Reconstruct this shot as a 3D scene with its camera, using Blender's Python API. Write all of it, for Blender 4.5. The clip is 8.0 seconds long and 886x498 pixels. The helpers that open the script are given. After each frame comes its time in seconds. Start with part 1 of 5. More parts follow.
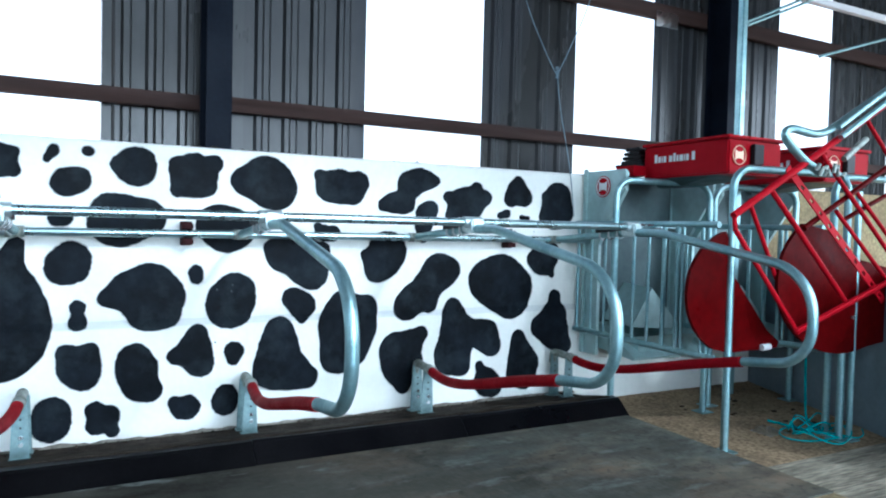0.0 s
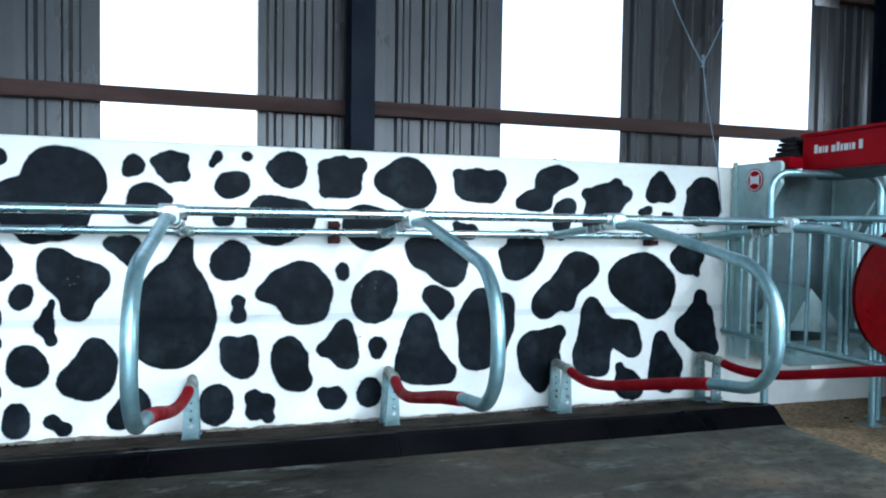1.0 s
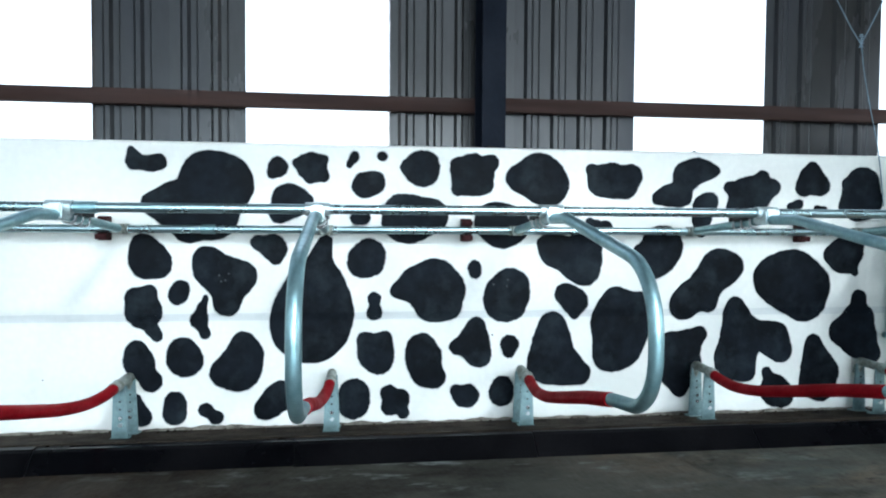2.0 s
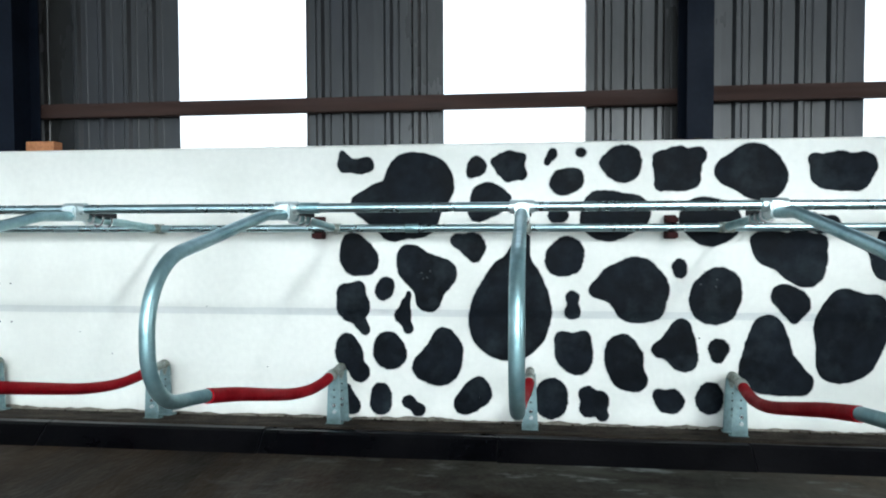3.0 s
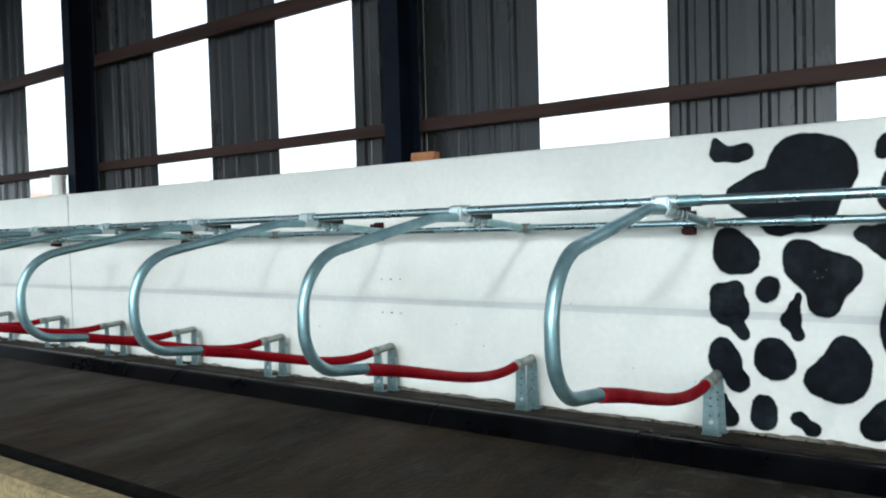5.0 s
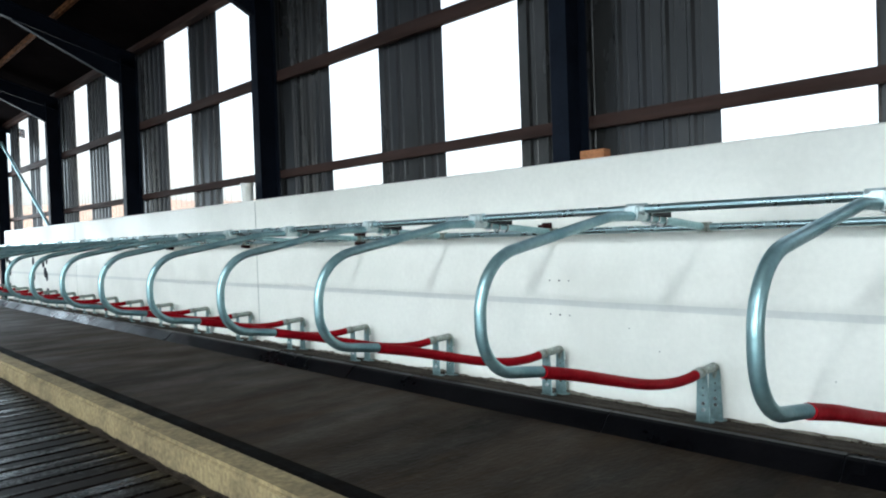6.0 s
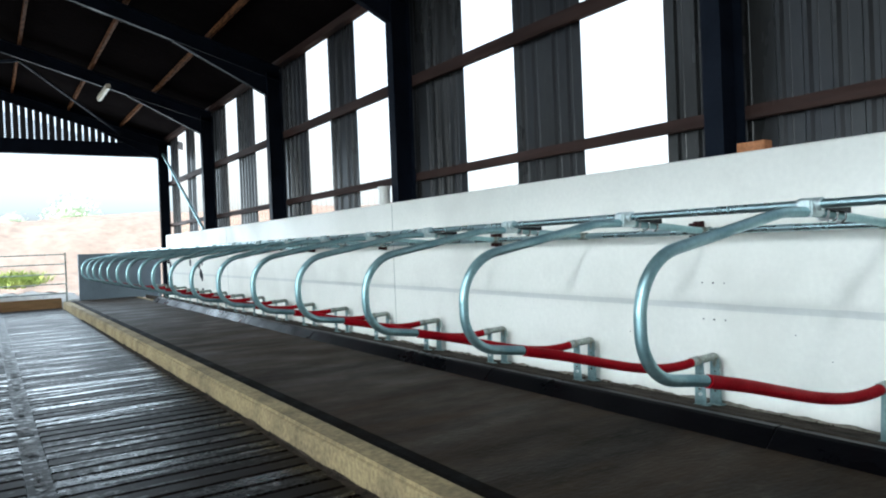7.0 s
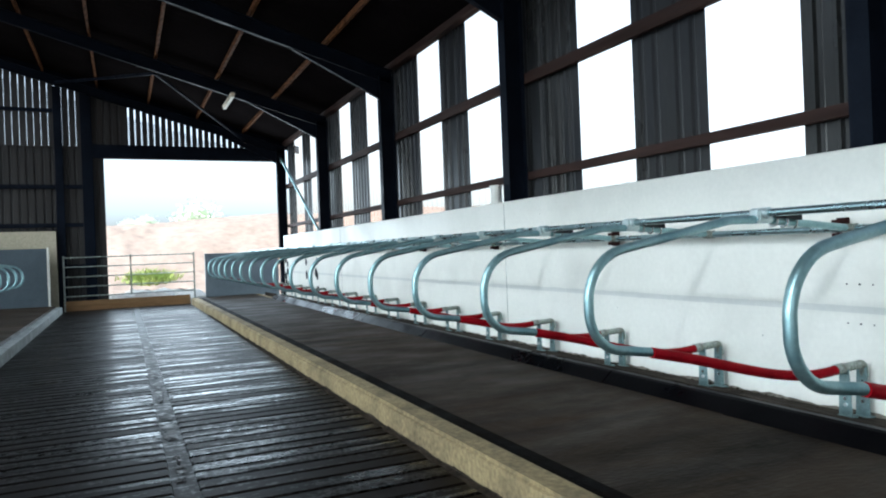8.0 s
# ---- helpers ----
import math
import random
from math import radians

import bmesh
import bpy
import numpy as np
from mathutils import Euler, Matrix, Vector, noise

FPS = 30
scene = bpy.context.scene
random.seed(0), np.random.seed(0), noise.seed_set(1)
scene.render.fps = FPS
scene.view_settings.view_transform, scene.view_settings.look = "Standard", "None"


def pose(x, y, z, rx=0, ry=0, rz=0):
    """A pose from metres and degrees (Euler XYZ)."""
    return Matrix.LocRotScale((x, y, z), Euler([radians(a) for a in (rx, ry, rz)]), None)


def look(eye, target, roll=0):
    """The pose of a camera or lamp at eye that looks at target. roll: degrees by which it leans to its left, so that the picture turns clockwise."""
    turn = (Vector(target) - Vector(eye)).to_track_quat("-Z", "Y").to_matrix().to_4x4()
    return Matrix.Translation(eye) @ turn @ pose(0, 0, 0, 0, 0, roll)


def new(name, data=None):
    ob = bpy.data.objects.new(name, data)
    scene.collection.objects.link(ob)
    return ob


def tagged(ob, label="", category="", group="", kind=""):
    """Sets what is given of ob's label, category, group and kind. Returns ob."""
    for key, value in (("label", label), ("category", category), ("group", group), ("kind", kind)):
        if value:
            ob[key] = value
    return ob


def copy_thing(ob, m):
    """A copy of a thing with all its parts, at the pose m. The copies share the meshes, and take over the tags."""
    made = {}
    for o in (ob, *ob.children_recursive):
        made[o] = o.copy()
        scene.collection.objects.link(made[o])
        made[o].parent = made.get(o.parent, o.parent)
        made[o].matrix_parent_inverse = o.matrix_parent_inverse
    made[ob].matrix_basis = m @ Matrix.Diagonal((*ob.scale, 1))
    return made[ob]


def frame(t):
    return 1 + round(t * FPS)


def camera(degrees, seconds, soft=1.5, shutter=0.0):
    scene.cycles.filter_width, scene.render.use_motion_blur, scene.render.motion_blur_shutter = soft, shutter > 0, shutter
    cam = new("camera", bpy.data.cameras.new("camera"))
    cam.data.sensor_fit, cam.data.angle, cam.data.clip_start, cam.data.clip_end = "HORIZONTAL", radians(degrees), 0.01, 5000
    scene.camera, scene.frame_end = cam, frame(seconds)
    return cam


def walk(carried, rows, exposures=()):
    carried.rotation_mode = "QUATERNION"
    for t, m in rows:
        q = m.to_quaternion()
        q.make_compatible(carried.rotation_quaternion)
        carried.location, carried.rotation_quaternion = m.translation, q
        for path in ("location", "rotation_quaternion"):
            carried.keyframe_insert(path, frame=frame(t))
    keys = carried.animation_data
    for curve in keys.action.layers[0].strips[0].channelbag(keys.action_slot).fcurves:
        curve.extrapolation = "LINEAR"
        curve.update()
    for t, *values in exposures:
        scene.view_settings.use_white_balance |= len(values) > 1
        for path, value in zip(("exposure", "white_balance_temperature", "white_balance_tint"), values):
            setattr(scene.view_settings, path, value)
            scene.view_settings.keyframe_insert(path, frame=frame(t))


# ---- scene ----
cam = camera(65.5, 8.0, 2.0)
PATH = [
    (0, (0.347, -4.483, 1.496), (1.266, -2.708, 1.431), 1.4),
    (0.5, (0.327, -4.479, 1.487), (1.07, -2.624, 1.419), 1.2),
    (1, (0.293, -4.462, 1.48), (0.866, -2.547, 1.408), 0.9),
    (2.5, (0.083, -4.372, 1.444), (0.124, -2.374, 1.372), 0.1),
    (3, (0.004, -4.364, 1.439), (-0.231, -2.379, 1.367), -0.2),
    (3.5, (-0.067, -4.343, 1.436), (-0.499, -2.391, 1.365), -0.5),
    (4, (-0.131, -4.326, 1.432), (-0.747, -2.424, 1.36), -0.8),
    (4.5, (-0.221, -4.32, 1.433), (-1.091, -2.52, 1.364), -1.4),
    (5, (-0.295, -4.326, 1.419), (-1.386, -2.651, 1.363), -1.6),
    (6.5, (-0.463, -4.348, 1.412), (-2.031, -3.106, 1.384), -2.2),
    (7, (-0.54, -4.365, 1.405), (-2.207, -3.259, 1.388), -2.3),
    (7.5, (-0.578, -4.396, 1.393), (-2.321, -3.415, 1.384), -2.2),
    (8, (-0.62, -4.435, 1.386), (-2.434, -3.592, 1.384), -2.2),
]
walk(cam, [(t, look(eye, target, roll)) for t, eye, target, roll in PATH], [(0.0, 2.13, 4960, 2), (1.2, 2.10, 5020, 2), (2.5, 1.87, 5540, 2), (3.5, 1.67, 5640, 2), (5.0, 1.52, 5660, 2), (6.5, 1.49, 5580, 2), (8.0, 1.44, 5480, 2)])

# ---- world, sun, large lights, exposure ----
world = bpy.data.worlds.new("overcast_sky")
scene.world = world
world.use_nodes = True
wn = world.node_tree.nodes
sky = wn.new("ShaderNodeTexSky")
sky.sky_type = "NISHITA"
sky.sun_disc = False
sky.sun_elevation, sky.sun_rotation = radians(33), radians(159)
sky.air_density, sky.dust_density, sky.ozone_density = 1.0, 4.0, 1.0
haze = wn.new("ShaderNodeHueSaturation")
haze.inputs["Saturation"].default_value, haze.inputs["Value"].default_value = 0.32, 1.25
world.node_tree.links.new(sky.outputs[0], haze.inputs["Color"])
world.node_tree.links.new(haze.outputs[0], wn["Background"].inputs[0])
wn["Background"].inputs[1].default_value = 0.15
sun_data = bpy.data.lights.new("sun", "SUN")
sun_data.energy, sun_data.angle, sun_data.color = 3.0, radians(2.3), (1.0, 0.95, 0.88)
sun = new("sun", sun_data)
sun.matrix_world = look((3.8, -10.06, 7.04), (0, 0, 0))

roof_data = bpy.data.lights.new("rooflight_daylight", "AREA")
roof_data.shape, roof_data.size, roof_data.size_y = "RECTANGLE", 33.0, 2.8
roof_data.energy, roof_data.color, roof_data.spread = 4.8, (0.87, 0.97, 1.0), radians(80)
roof_light = new("rooflight_daylight", roof_data)
roof_light.matrix_world = look((-7.0, -10.4, 6.05), (-7.0, -1.6, 0.0))

# Fill lamp added in an assumed, unseen south opening to lift the low wall.
side_data = bpy.data.lights.new("side_fill_light", "AREA")
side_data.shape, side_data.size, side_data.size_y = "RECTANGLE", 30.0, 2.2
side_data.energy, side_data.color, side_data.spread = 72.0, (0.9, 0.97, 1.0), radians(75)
side_light = new("side_fill_light", side_data)
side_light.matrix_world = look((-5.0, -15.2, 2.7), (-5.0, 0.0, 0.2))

# Fill lamp added for the station end; no east door is known there.
east_fill_data = bpy.data.lights.new("east_fill_light", "AREA")
east_fill_data.shape, east_fill_data.size, east_fill_data.size_y = "RECTANGLE", 4.4, 3.6
east_fill_data.energy, east_fill_data.color, east_fill_data.spread = 18.0, (1.0, 0.97, 0.93), radians(130)
east_fill = new("east_fill_light", east_fill_data)
east_fill.matrix_world = look((10.7, -4.6, 2.3), (4.0, -2.0, 0.2))

west_data = bpy.data.lights.new("west_door_light", "AREA")
west_data.shape, west_data.size, west_data.size_y = "RECTANGLE", 4.9, 3.9
west_data.energy, west_data.color = 86.0, (0.93, 0.98, 1.0)
west_light = new("west_door_light", west_data)
west_light.matrix_world = look((-22.75, -2.3, 2.4), (0.0, -2.9, 0.6))

# ---- materials ----


def material(name, colour, rough=0.6, metal=0.0, vary=0.15, fine=40.0, coarse=1.5, bump=0.1, tint=None, amount=0.5,
             stretch=(1, 1, 1), per_piece=0.0, rough_vary=0.15, spec=0.5, world_size=False):
    """Colour with grain at two scales, a second colour in stains, fine relief and uneven gloss."""
    m = bpy.data.materials.new(name)
    m.use_nodes = True
    nt = m.node_tree
    n, l = nt.nodes, nt.links
    b = n["Principled BSDF"]
    co = n.new("ShaderNodeTexCoord")
    mp = n.new("ShaderNodeMapping")
    mp.inputs["Scale"].default_value = stretch
    if world_size:
        l.new(n.new("ShaderNodeNewGeometry").outputs["Position"], mp.inputs[0])
    else:
        l.new(co.outputs["Object"], mp.inputs[0])
    f1, f2 = n.new("ShaderNodeTexNoise"), n.new("ShaderNodeTexNoise")
    f1.inputs["Scale"].default_value, f1.inputs["Detail"].default_value = fine, 6
    f2.inputs["Scale"].default_value, f2.inputs["Detail"].default_value = coarse, 5
    f2.inputs["Roughness"].default_value = 0.62
    for f in (f1, f2):
        l.new(mp.outputs[0], f.inputs["Vector"])
    stain = n.new("ShaderNodeMapRange")
    stain.inputs["From Min"].default_value, stain.inputs["From Max"].default_value = 0.42, 0.68
    stain.inputs["To Max"].default_value = amount
    l.new(f2.outputs["Fac"], stain.inputs["Value"])
    mix = n.new("ShaderNodeMix")
    mix.data_type = "RGBA"
    second = tint or tuple(c * 0.6 for c in colour)
    mix.inputs["A"].default_value, mix.inputs["B"].default_value = (*colour, 1), (*second, 1)
    l.new(stain.outputs[0], mix.inputs["Factor"])
    value = n.new("ShaderNodeMapRange")
    value.inputs["From Min"].default_value, value.inputs["From Max"].default_value = 0.3, 0.7
    value.inputs["To Min"].default_value, value.inputs["To Max"].default_value = 1 - vary, 1 + vary
    l.new(f1.outputs["Fac"], value.inputs["Value"])
    last = value.outputs[0]
    if per_piece:
        info = n.new("ShaderNodeObjectInfo")
        pr = n.new("ShaderNodeMapRange")
        pr.inputs["To Min"].default_value, pr.inputs["To Max"].default_value = 1 - per_piece, 1 + per_piece
        l.new(info.outputs["Random"], pr.inputs["Value"])
        mul = n.new("ShaderNodeMath")
        mul.operation = "MULTIPLY"
        l.new(last, mul.inputs[0])
        l.new(pr.outputs[0], mul.inputs[1])
        last = mul.outputs[0]
    hsv = n.new("ShaderNodeHueSaturation")
    l.new(last, hsv.inputs["Value"])
    l.new(mix.outputs["Result"], hsv.inputs["Color"])
    l.new(hsv.outputs[0], b.inputs["Base Color"])
    rg = n.new("ShaderNodeMapRange")
    rg.inputs["From Min"].default_value, rg.inputs["From Max"].default_value = 0.3, 0.7
    rg.inputs["To Min"].default_value, rg.inputs["To Max"].default_value = max(0.03, rough - rough_vary), min(1, rough + rough_vary)
    l.new(f2.outputs["Fac"], rg.inputs["Value"])
    l.new(rg.outputs[0], b.inputs["Roughness"])
    b.inputs["Metallic"].default_value = metal
    b.inputs["Specular IOR Level"].default_value = spec
    if bump:
        bp = n.new("ShaderNodeBump")
        bp.inputs["Strength"].default_value, bp.inputs["Distance"].default_value = bump, 0.01
        l.new(f1.outputs["Fac"], bp.inputs["Height"])
        l.new(bp.outputs[0], b.inputs["Normal"])
    return m


WHITE = material("white_wall_paint", (0.795, 0.79, 0.73), 0.42, vary=0.03, fine=25, coarse=0.9, bump=0.12, tint=(0.705, 0.71, 0.65), amount=0.6)
BLACK = material("black_wall_paint", (0.0035, 0.0046, 0.0062), 0.5, vary=0.3, fine=14, coarse=2.2, bump=0.15, tint=(0.0095, 0.0125, 0.0175), amount=0.9, spec=0.06, world_size=True)
STEEL = material("galvanised_steel", (0.33, 0.49, 0.505), 0.41, 0.82, vary=0.10, fine=35, coarse=4, bump=0.02, tint=(0.19, 0.335, 0.375), amount=0.8, rough_vary=0.10)
RAIL = material("bright_galvanised_rail", (0.46, 0.60, 0.62), 0.28, 0.92, vary=0.08, fine=35, coarse=4, bump=0.015, tint=(0.32, 0.46, 0.49), amount=0.7, rough_vary=0.07)
PLATE = material("weathered_zinc_plate", (0.24, 0.34, 0.345), 0.45, 0.6, vary=0.15, fine=40, coarse=7, bump=0.04, tint=(0.13, 0.195, 0.195), amount=0.8)
CAST = material("pale_cast_zinc", (0.60, 0.69, 0.69), 0.40, 0.65, vary=0.12, fine=50, coarse=8, bump=0.05, tint=(0.55, 0.61, 0.61))
ZINC = material("dull_zinc", (0.34, 0.38, 0.35), 0.55, 0.6, vary=0.3, fine=60, coarse=14, bump=0.2, tint=(0.16, 0.16, 0.12), amount=0.8)
BOLT = material("dark_bolt_steel", (0.035, 0.038, 0.042), 0.5, 0.5, vary=0.2)
BRIGHT = material("bright_zinc_bolt", (0.75, 0.77, 0.78), 0.25, 0.9, vary=0.1)
HOSE = material("red_rubber_hose", (0.27, 0.003, 0.009), 0.55, vary=0.12, fine=70, coarse=6, bump=0.1, tint=(0.17, 0.003, 0.007), amount=0.7, spec=0.05)
RED = material("red_paint", (0.34, 0.0025, 0.010), 0.42, vary=0.06, fine=20, coarse=2, bump=0.04, tint=(0.27, 0.002, 0.008), spec=0.04)
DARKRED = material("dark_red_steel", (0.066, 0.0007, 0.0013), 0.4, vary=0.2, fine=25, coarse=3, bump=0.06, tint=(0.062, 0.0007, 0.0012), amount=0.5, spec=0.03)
RUBBER = material("black_rubber", (0.0016, 0.0016, 0.0021), 0.32, vary=0.3, fine=45, coarse=1.2, bump=0.12, tint=(0.0048, 0.0044, 0.0050), amount=0.7, per_piece=0.2, spec=0.08, world_size=True)
NOSING = material("worn_black_nosing", (0.0022, 0.0020, 0.0019), 0.75, vary=0.5, fine=40, coarse=3, bump=0.3, tint=(0.0065, 0.0048, 0.0034), amount=0.8, spec=0.04, world_size=True)
MAT = material("stall_mat_rubber", (0.0108, 0.0070, 0.0042), 0.6, vary=0.6, fine=26, coarse=1.6, bump=0.5, tint=(0.0050, 0.0036, 0.0026), amount=1.0, stretch=(1.6, 0.7, 1), spec=0.075, world_size=True)


def add_dust(m, colour, x0, x1, scale, low=0.28, high=0.66, swept=(1, 1, 1)):
    """Trodden dust in ragged patches, thicker towards one end of a long floor."""
    n, l = m.node_tree.nodes, m.node_tree.links
    b = n["Principled BSDF"]
    old = b.inputs["Base Color"].links[0].from_socket
    geo, sep, ramp, ns, mul, mx = (n.new("ShaderNode" + k) for k in ("NewGeometry", "SeparateXYZ", "MapRange", "TexNoise", "Math", "Mix"))
    l.new(geo.outputs["Position"], sep.inputs[0])
    l.new(sep.outputs["X"], ramp.inputs["Value"])
    ramp.inputs["From Min"].default_value, ramp.inputs["From Max"].default_value = x0, x1
    ns.inputs["Scale"].default_value, ns.inputs["Detail"].default_value, ns.inputs["Roughness"].default_value = scale, 7, 0.65
    sweep = n.new("ShaderNodeMapping")
    sweep.inputs["Scale"].default_value = swept
    l.new(geo.outputs["Position"], sweep.inputs[0])
    l.new(sweep.outputs[0], ns.inputs["Vector"])
    edge = n.new("ShaderNodeMapRange")
    edge.inputs["From Min"].default_value, edge.inputs["From Max"].default_value = low, high
    l.new(ns.outputs["Fac"], edge.inputs["Value"])
    mul.operation = "MULTIPLY"
    l.new(ramp.outputs[0], mul.inputs[0])
    l.new(edge.outputs[0], mul.inputs[1])
    mx.data_type = "RGBA"
    l.new(mul.outputs[0], mx.inputs["Factor"])
    l.new(old, mx.inputs["A"])
    mx.inputs["B"].default_value = (*colour, 1)
    l.new(mx.outputs["Result"], b.inputs["Base Color"])


add_dust(MAT, (0.030, 0.021, 0.013), -0.6, -2.6, 1.0, 0.36, 0.68, (2.4, 0.5, 1))
add_dust(MAT, (0.034, 0.021, 0.011), -0.2, -1.6, 1.5, 0.44, 0.70, (3.0, 0.45, 1))
add_dust(MAT, (0.0065, 0.0046, 0.0032), -90, -80, 2.6, 0.50, 0.76, (2.2, 0.6, 1))
add_dust(MAT, (0.36, 0.34, 0.27), 1.0, 4.0, 1.8)
add_dust(MAT, (0.17, 0.10, 0.055), 0.8, 2.4, 0.9, 0.50, 0.72)
add_dust(MAT, (0.14, 0.16, 0.145), 0.5, 2.4, 1.3, 0.45, 0.70, (0.7, 1.6, 1))
add_dust(MAT, (0.24, 0.225, 0.18), 0.6, 2.6, 5.0, 0.55, 0.78)
add_dust(MAT, (0.020, 0.024, 0.022), 0.2, 1.6, 2.6, 0.50, 0.72)
for dusty, weight, haze in ((MAT, 0.012, (0.88, 0.74, 0.58, 1)), (RUBBER, 0.03, (0.75, 0.8, 0.95, 1))):
    shader = dusty.node_tree.nodes["Principled BSDF"]
    shader.inputs["Sheen Weight"].default_value = weight
    shader.inputs["Sheen Roughness"].default_value = 0.3
    shader.inputs["Sheen Tint"].default_value = haze
add_dust(MAT, (0.15, 0.125, 0.085), 0.5, 2.4, 7.0, 0.54, 0.74, (0.8, 2.0, 1))
add_dust(MAT, (0.030, 0.028, 0.022), -0.5, 2.0, 17.0, 0.56, 0.70)
add_dust(MAT, (0.048, 0.038, 0.026), -90, -80, 9.0, 0.58, 0.80, (1.6, 0.8, 1))
add_dust(MAT, (0.060, 0.059, 0.047), -1.6, 0.2, 2.2, 0.36, 0.66, (0.8, 2.0, 1))
add_dust(MAT, (0.17, 0.18, 0.165), -1.8, 0.2, 3.6, 0.57, 0.68, (0.7, 1.9, 1))
add_dust(WHITE, (0.66, 0.655, 0.60), -90, -80, 0.8, 0.50, 0.78)
add_dust(WHITE, (0.40, 0.38, 0.33), -90, -80, 26.0, 0.70, 0.80)
add_dust(BLACK, (0.026, 0.034, 0.040), -90, -80, 3.2, 0.50, 0.80)
add_dust(BLACK, (0.30, 0.32, 0.32), -90, -80, 95.0, 0.735, 0.76)
# Concrete tinted cool: the bluish light on the north-facing curb is in its colour.
COOLLITCONC = material("cool_lit_concrete", (0.27, 0.29, 0.28), 0.75, vary=0.25, fine=24, coarse=3.0, bump=0.4, tint=(0.15, 0.16, 0.155), amount=0.8, world_size=True)
CONC = material("raw_concrete", (0.26, 0.20, 0.098), 0.85, vary=0.32, fine=30, coarse=2.6, bump=0.5, tint=(0.12, 0.092, 0.050), amount=0.8, world_size=True)
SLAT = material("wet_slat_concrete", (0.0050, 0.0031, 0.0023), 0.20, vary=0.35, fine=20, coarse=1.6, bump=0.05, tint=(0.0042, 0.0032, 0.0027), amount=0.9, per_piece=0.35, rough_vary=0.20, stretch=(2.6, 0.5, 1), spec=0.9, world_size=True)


def make_wet(m, dry, wet):
    """Gloss in ragged runs along the slats: wet films beside dull, trodden concrete."""
    n, l = m.node_tree.nodes, m.node_tree.links
    b = n["Principled BSDF"]
    geo, mp, a, c, add, ramp = (n.new("ShaderNode" + k) for k in ("NewGeometry", "Mapping", "TexNoise", "TexNoise", "Math", "MapRange"))
    mp.inputs["Scale"].default_value = (14.0, 1.1, 1.0)
    l.new(geo.outputs["Position"], mp.inputs[0])
    l.new(mp.outputs[0], a.inputs["Vector"])
    l.new(geo.outputs["Position"], c.inputs["Vector"])
    a.inputs["Scale"].default_value, a.inputs["Detail"].default_value = 1.1, 6
    c.inputs["Scale"].default_value, c.inputs["Detail"].default_value, c.inputs["Roughness"].default_value = 16.0, 9, 0.8
    l.new(a.outputs["Fac"], add.inputs[0])
    l.new(c.outputs["Fac"], add.inputs[1])
    piece, shift, both = n.new("ShaderNodeObjectInfo"), n.new("ShaderNodeMapRange"), n.new("ShaderNodeMath")
    shift.inputs["To Min"].default_value, shift.inputs["To Max"].default_value = -0.11, 0.11
    l.new(piece.outputs["Random"], shift.inputs["Value"])
    l.new(add.outputs[0], both.inputs[0])
    l.new(shift.outputs[0], both.inputs[1])
    add = both
    ramp.inputs["From Min"].default_value, ramp.inputs["From Max"].default_value = 0.82, 0.98
    ramp.inputs["To Min"].default_value, ramp.inputs["To Max"].default_value = wet, dry
    l.new(add.outputs[0], ramp.inputs["Value"])
    l.new(ramp.outputs[0], b.inputs["Roughness"])
    gloss = n.new("ShaderNodeMapRange")
    gloss.inputs["From Min"].default_value, gloss.inputs["From Max"].default_value = 0.82, 0.98
    gloss.inputs["To Min"].default_value, gloss.inputs["To Max"].default_value = 0.46, 0.09
    l.new(add.outputs[0], gloss.inputs["Value"])
    l.new(gloss.outputs[0], b.inputs["Specular IOR Level"])


make_wet(SLAT, 0.50, 0.21)
PLAT = material("dusty_platform_concrete", (0.30, 0.225, 0.14), 0.85, vary=0.25, fine=26, coarse=1.6, bump=0.4, tint=(0.17, 0.125, 0.075), amount=0.9, world_size=True)
BRUSHED = material("brushed_concrete", (0.31, 0.275, 0.20), 0.9, vary=0.5, fine=26, coarse=2.6, bump=0.6, tint=(0.12, 0.106, 0.077), amount=1.0, stretch=(0.3, 2.2, 1), world_size=True)
TRODDEN = material("trodden_brown_dirt", (0.34, 0.245, 0.145), 0.95, vary=0.45, fine=38, coarse=2.4, bump=0.7, tint=(0.17, 0.122, 0.076), amount=0.9, spec=0.1, world_size=True)
GRIME = material("grimy_concrete", (0.026, 0.021, 0.018), 0.50, vary=0.6, fine=34, coarse=8.5, bump=0.7, tint=(0.006, 0.005, 0.0045), amount=1.0, rough_vary=0.2, spec=0.25, world_size=True)
SKIM = material("grey_mortar_skim", (0.20, 0.185, 0.15), 0.9, vary=0.35, fine=45, coarse=5, bump=0.5, tint=(0.05, 0.042, 0.032), amount=1.0, world_size=True)
PIT = material("slurry_pit_dark", (0.012, 0.011, 0.010), 0.6)
SHEET = material("grey_cladding_sheet", (0.0285, 0.0288, 0.0280), 0.30, 0.2, vary=0.10, fine=30, coarse=1.5, bump=0.03, tint=(0.022, 0.024, 0.030), amount=0.9, stretch=(1, 1, 0.25), per_piece=0.15, rough_vary=0.1, spec=0.34)
GIRT = material("brown_timber", (0.036, 0.0165, 0.0115), 0.75, vary=0.3, fine=12, coarse=3, bump=0.25, tint=(0.019, 0.009, 0.007), amount=0.8, stretch=(0.25, 4, 4), spec=0.3)
PURLIN = material("orange_timber", (0.16, 0.068, 0.026), 0.8, vary=0.35, fine=12, coarse=4, bump=0.3, tint=(0.035, 0.016, 0.009), amount=1.0, stretch=(1.2, 6, 6), spec=0.1)
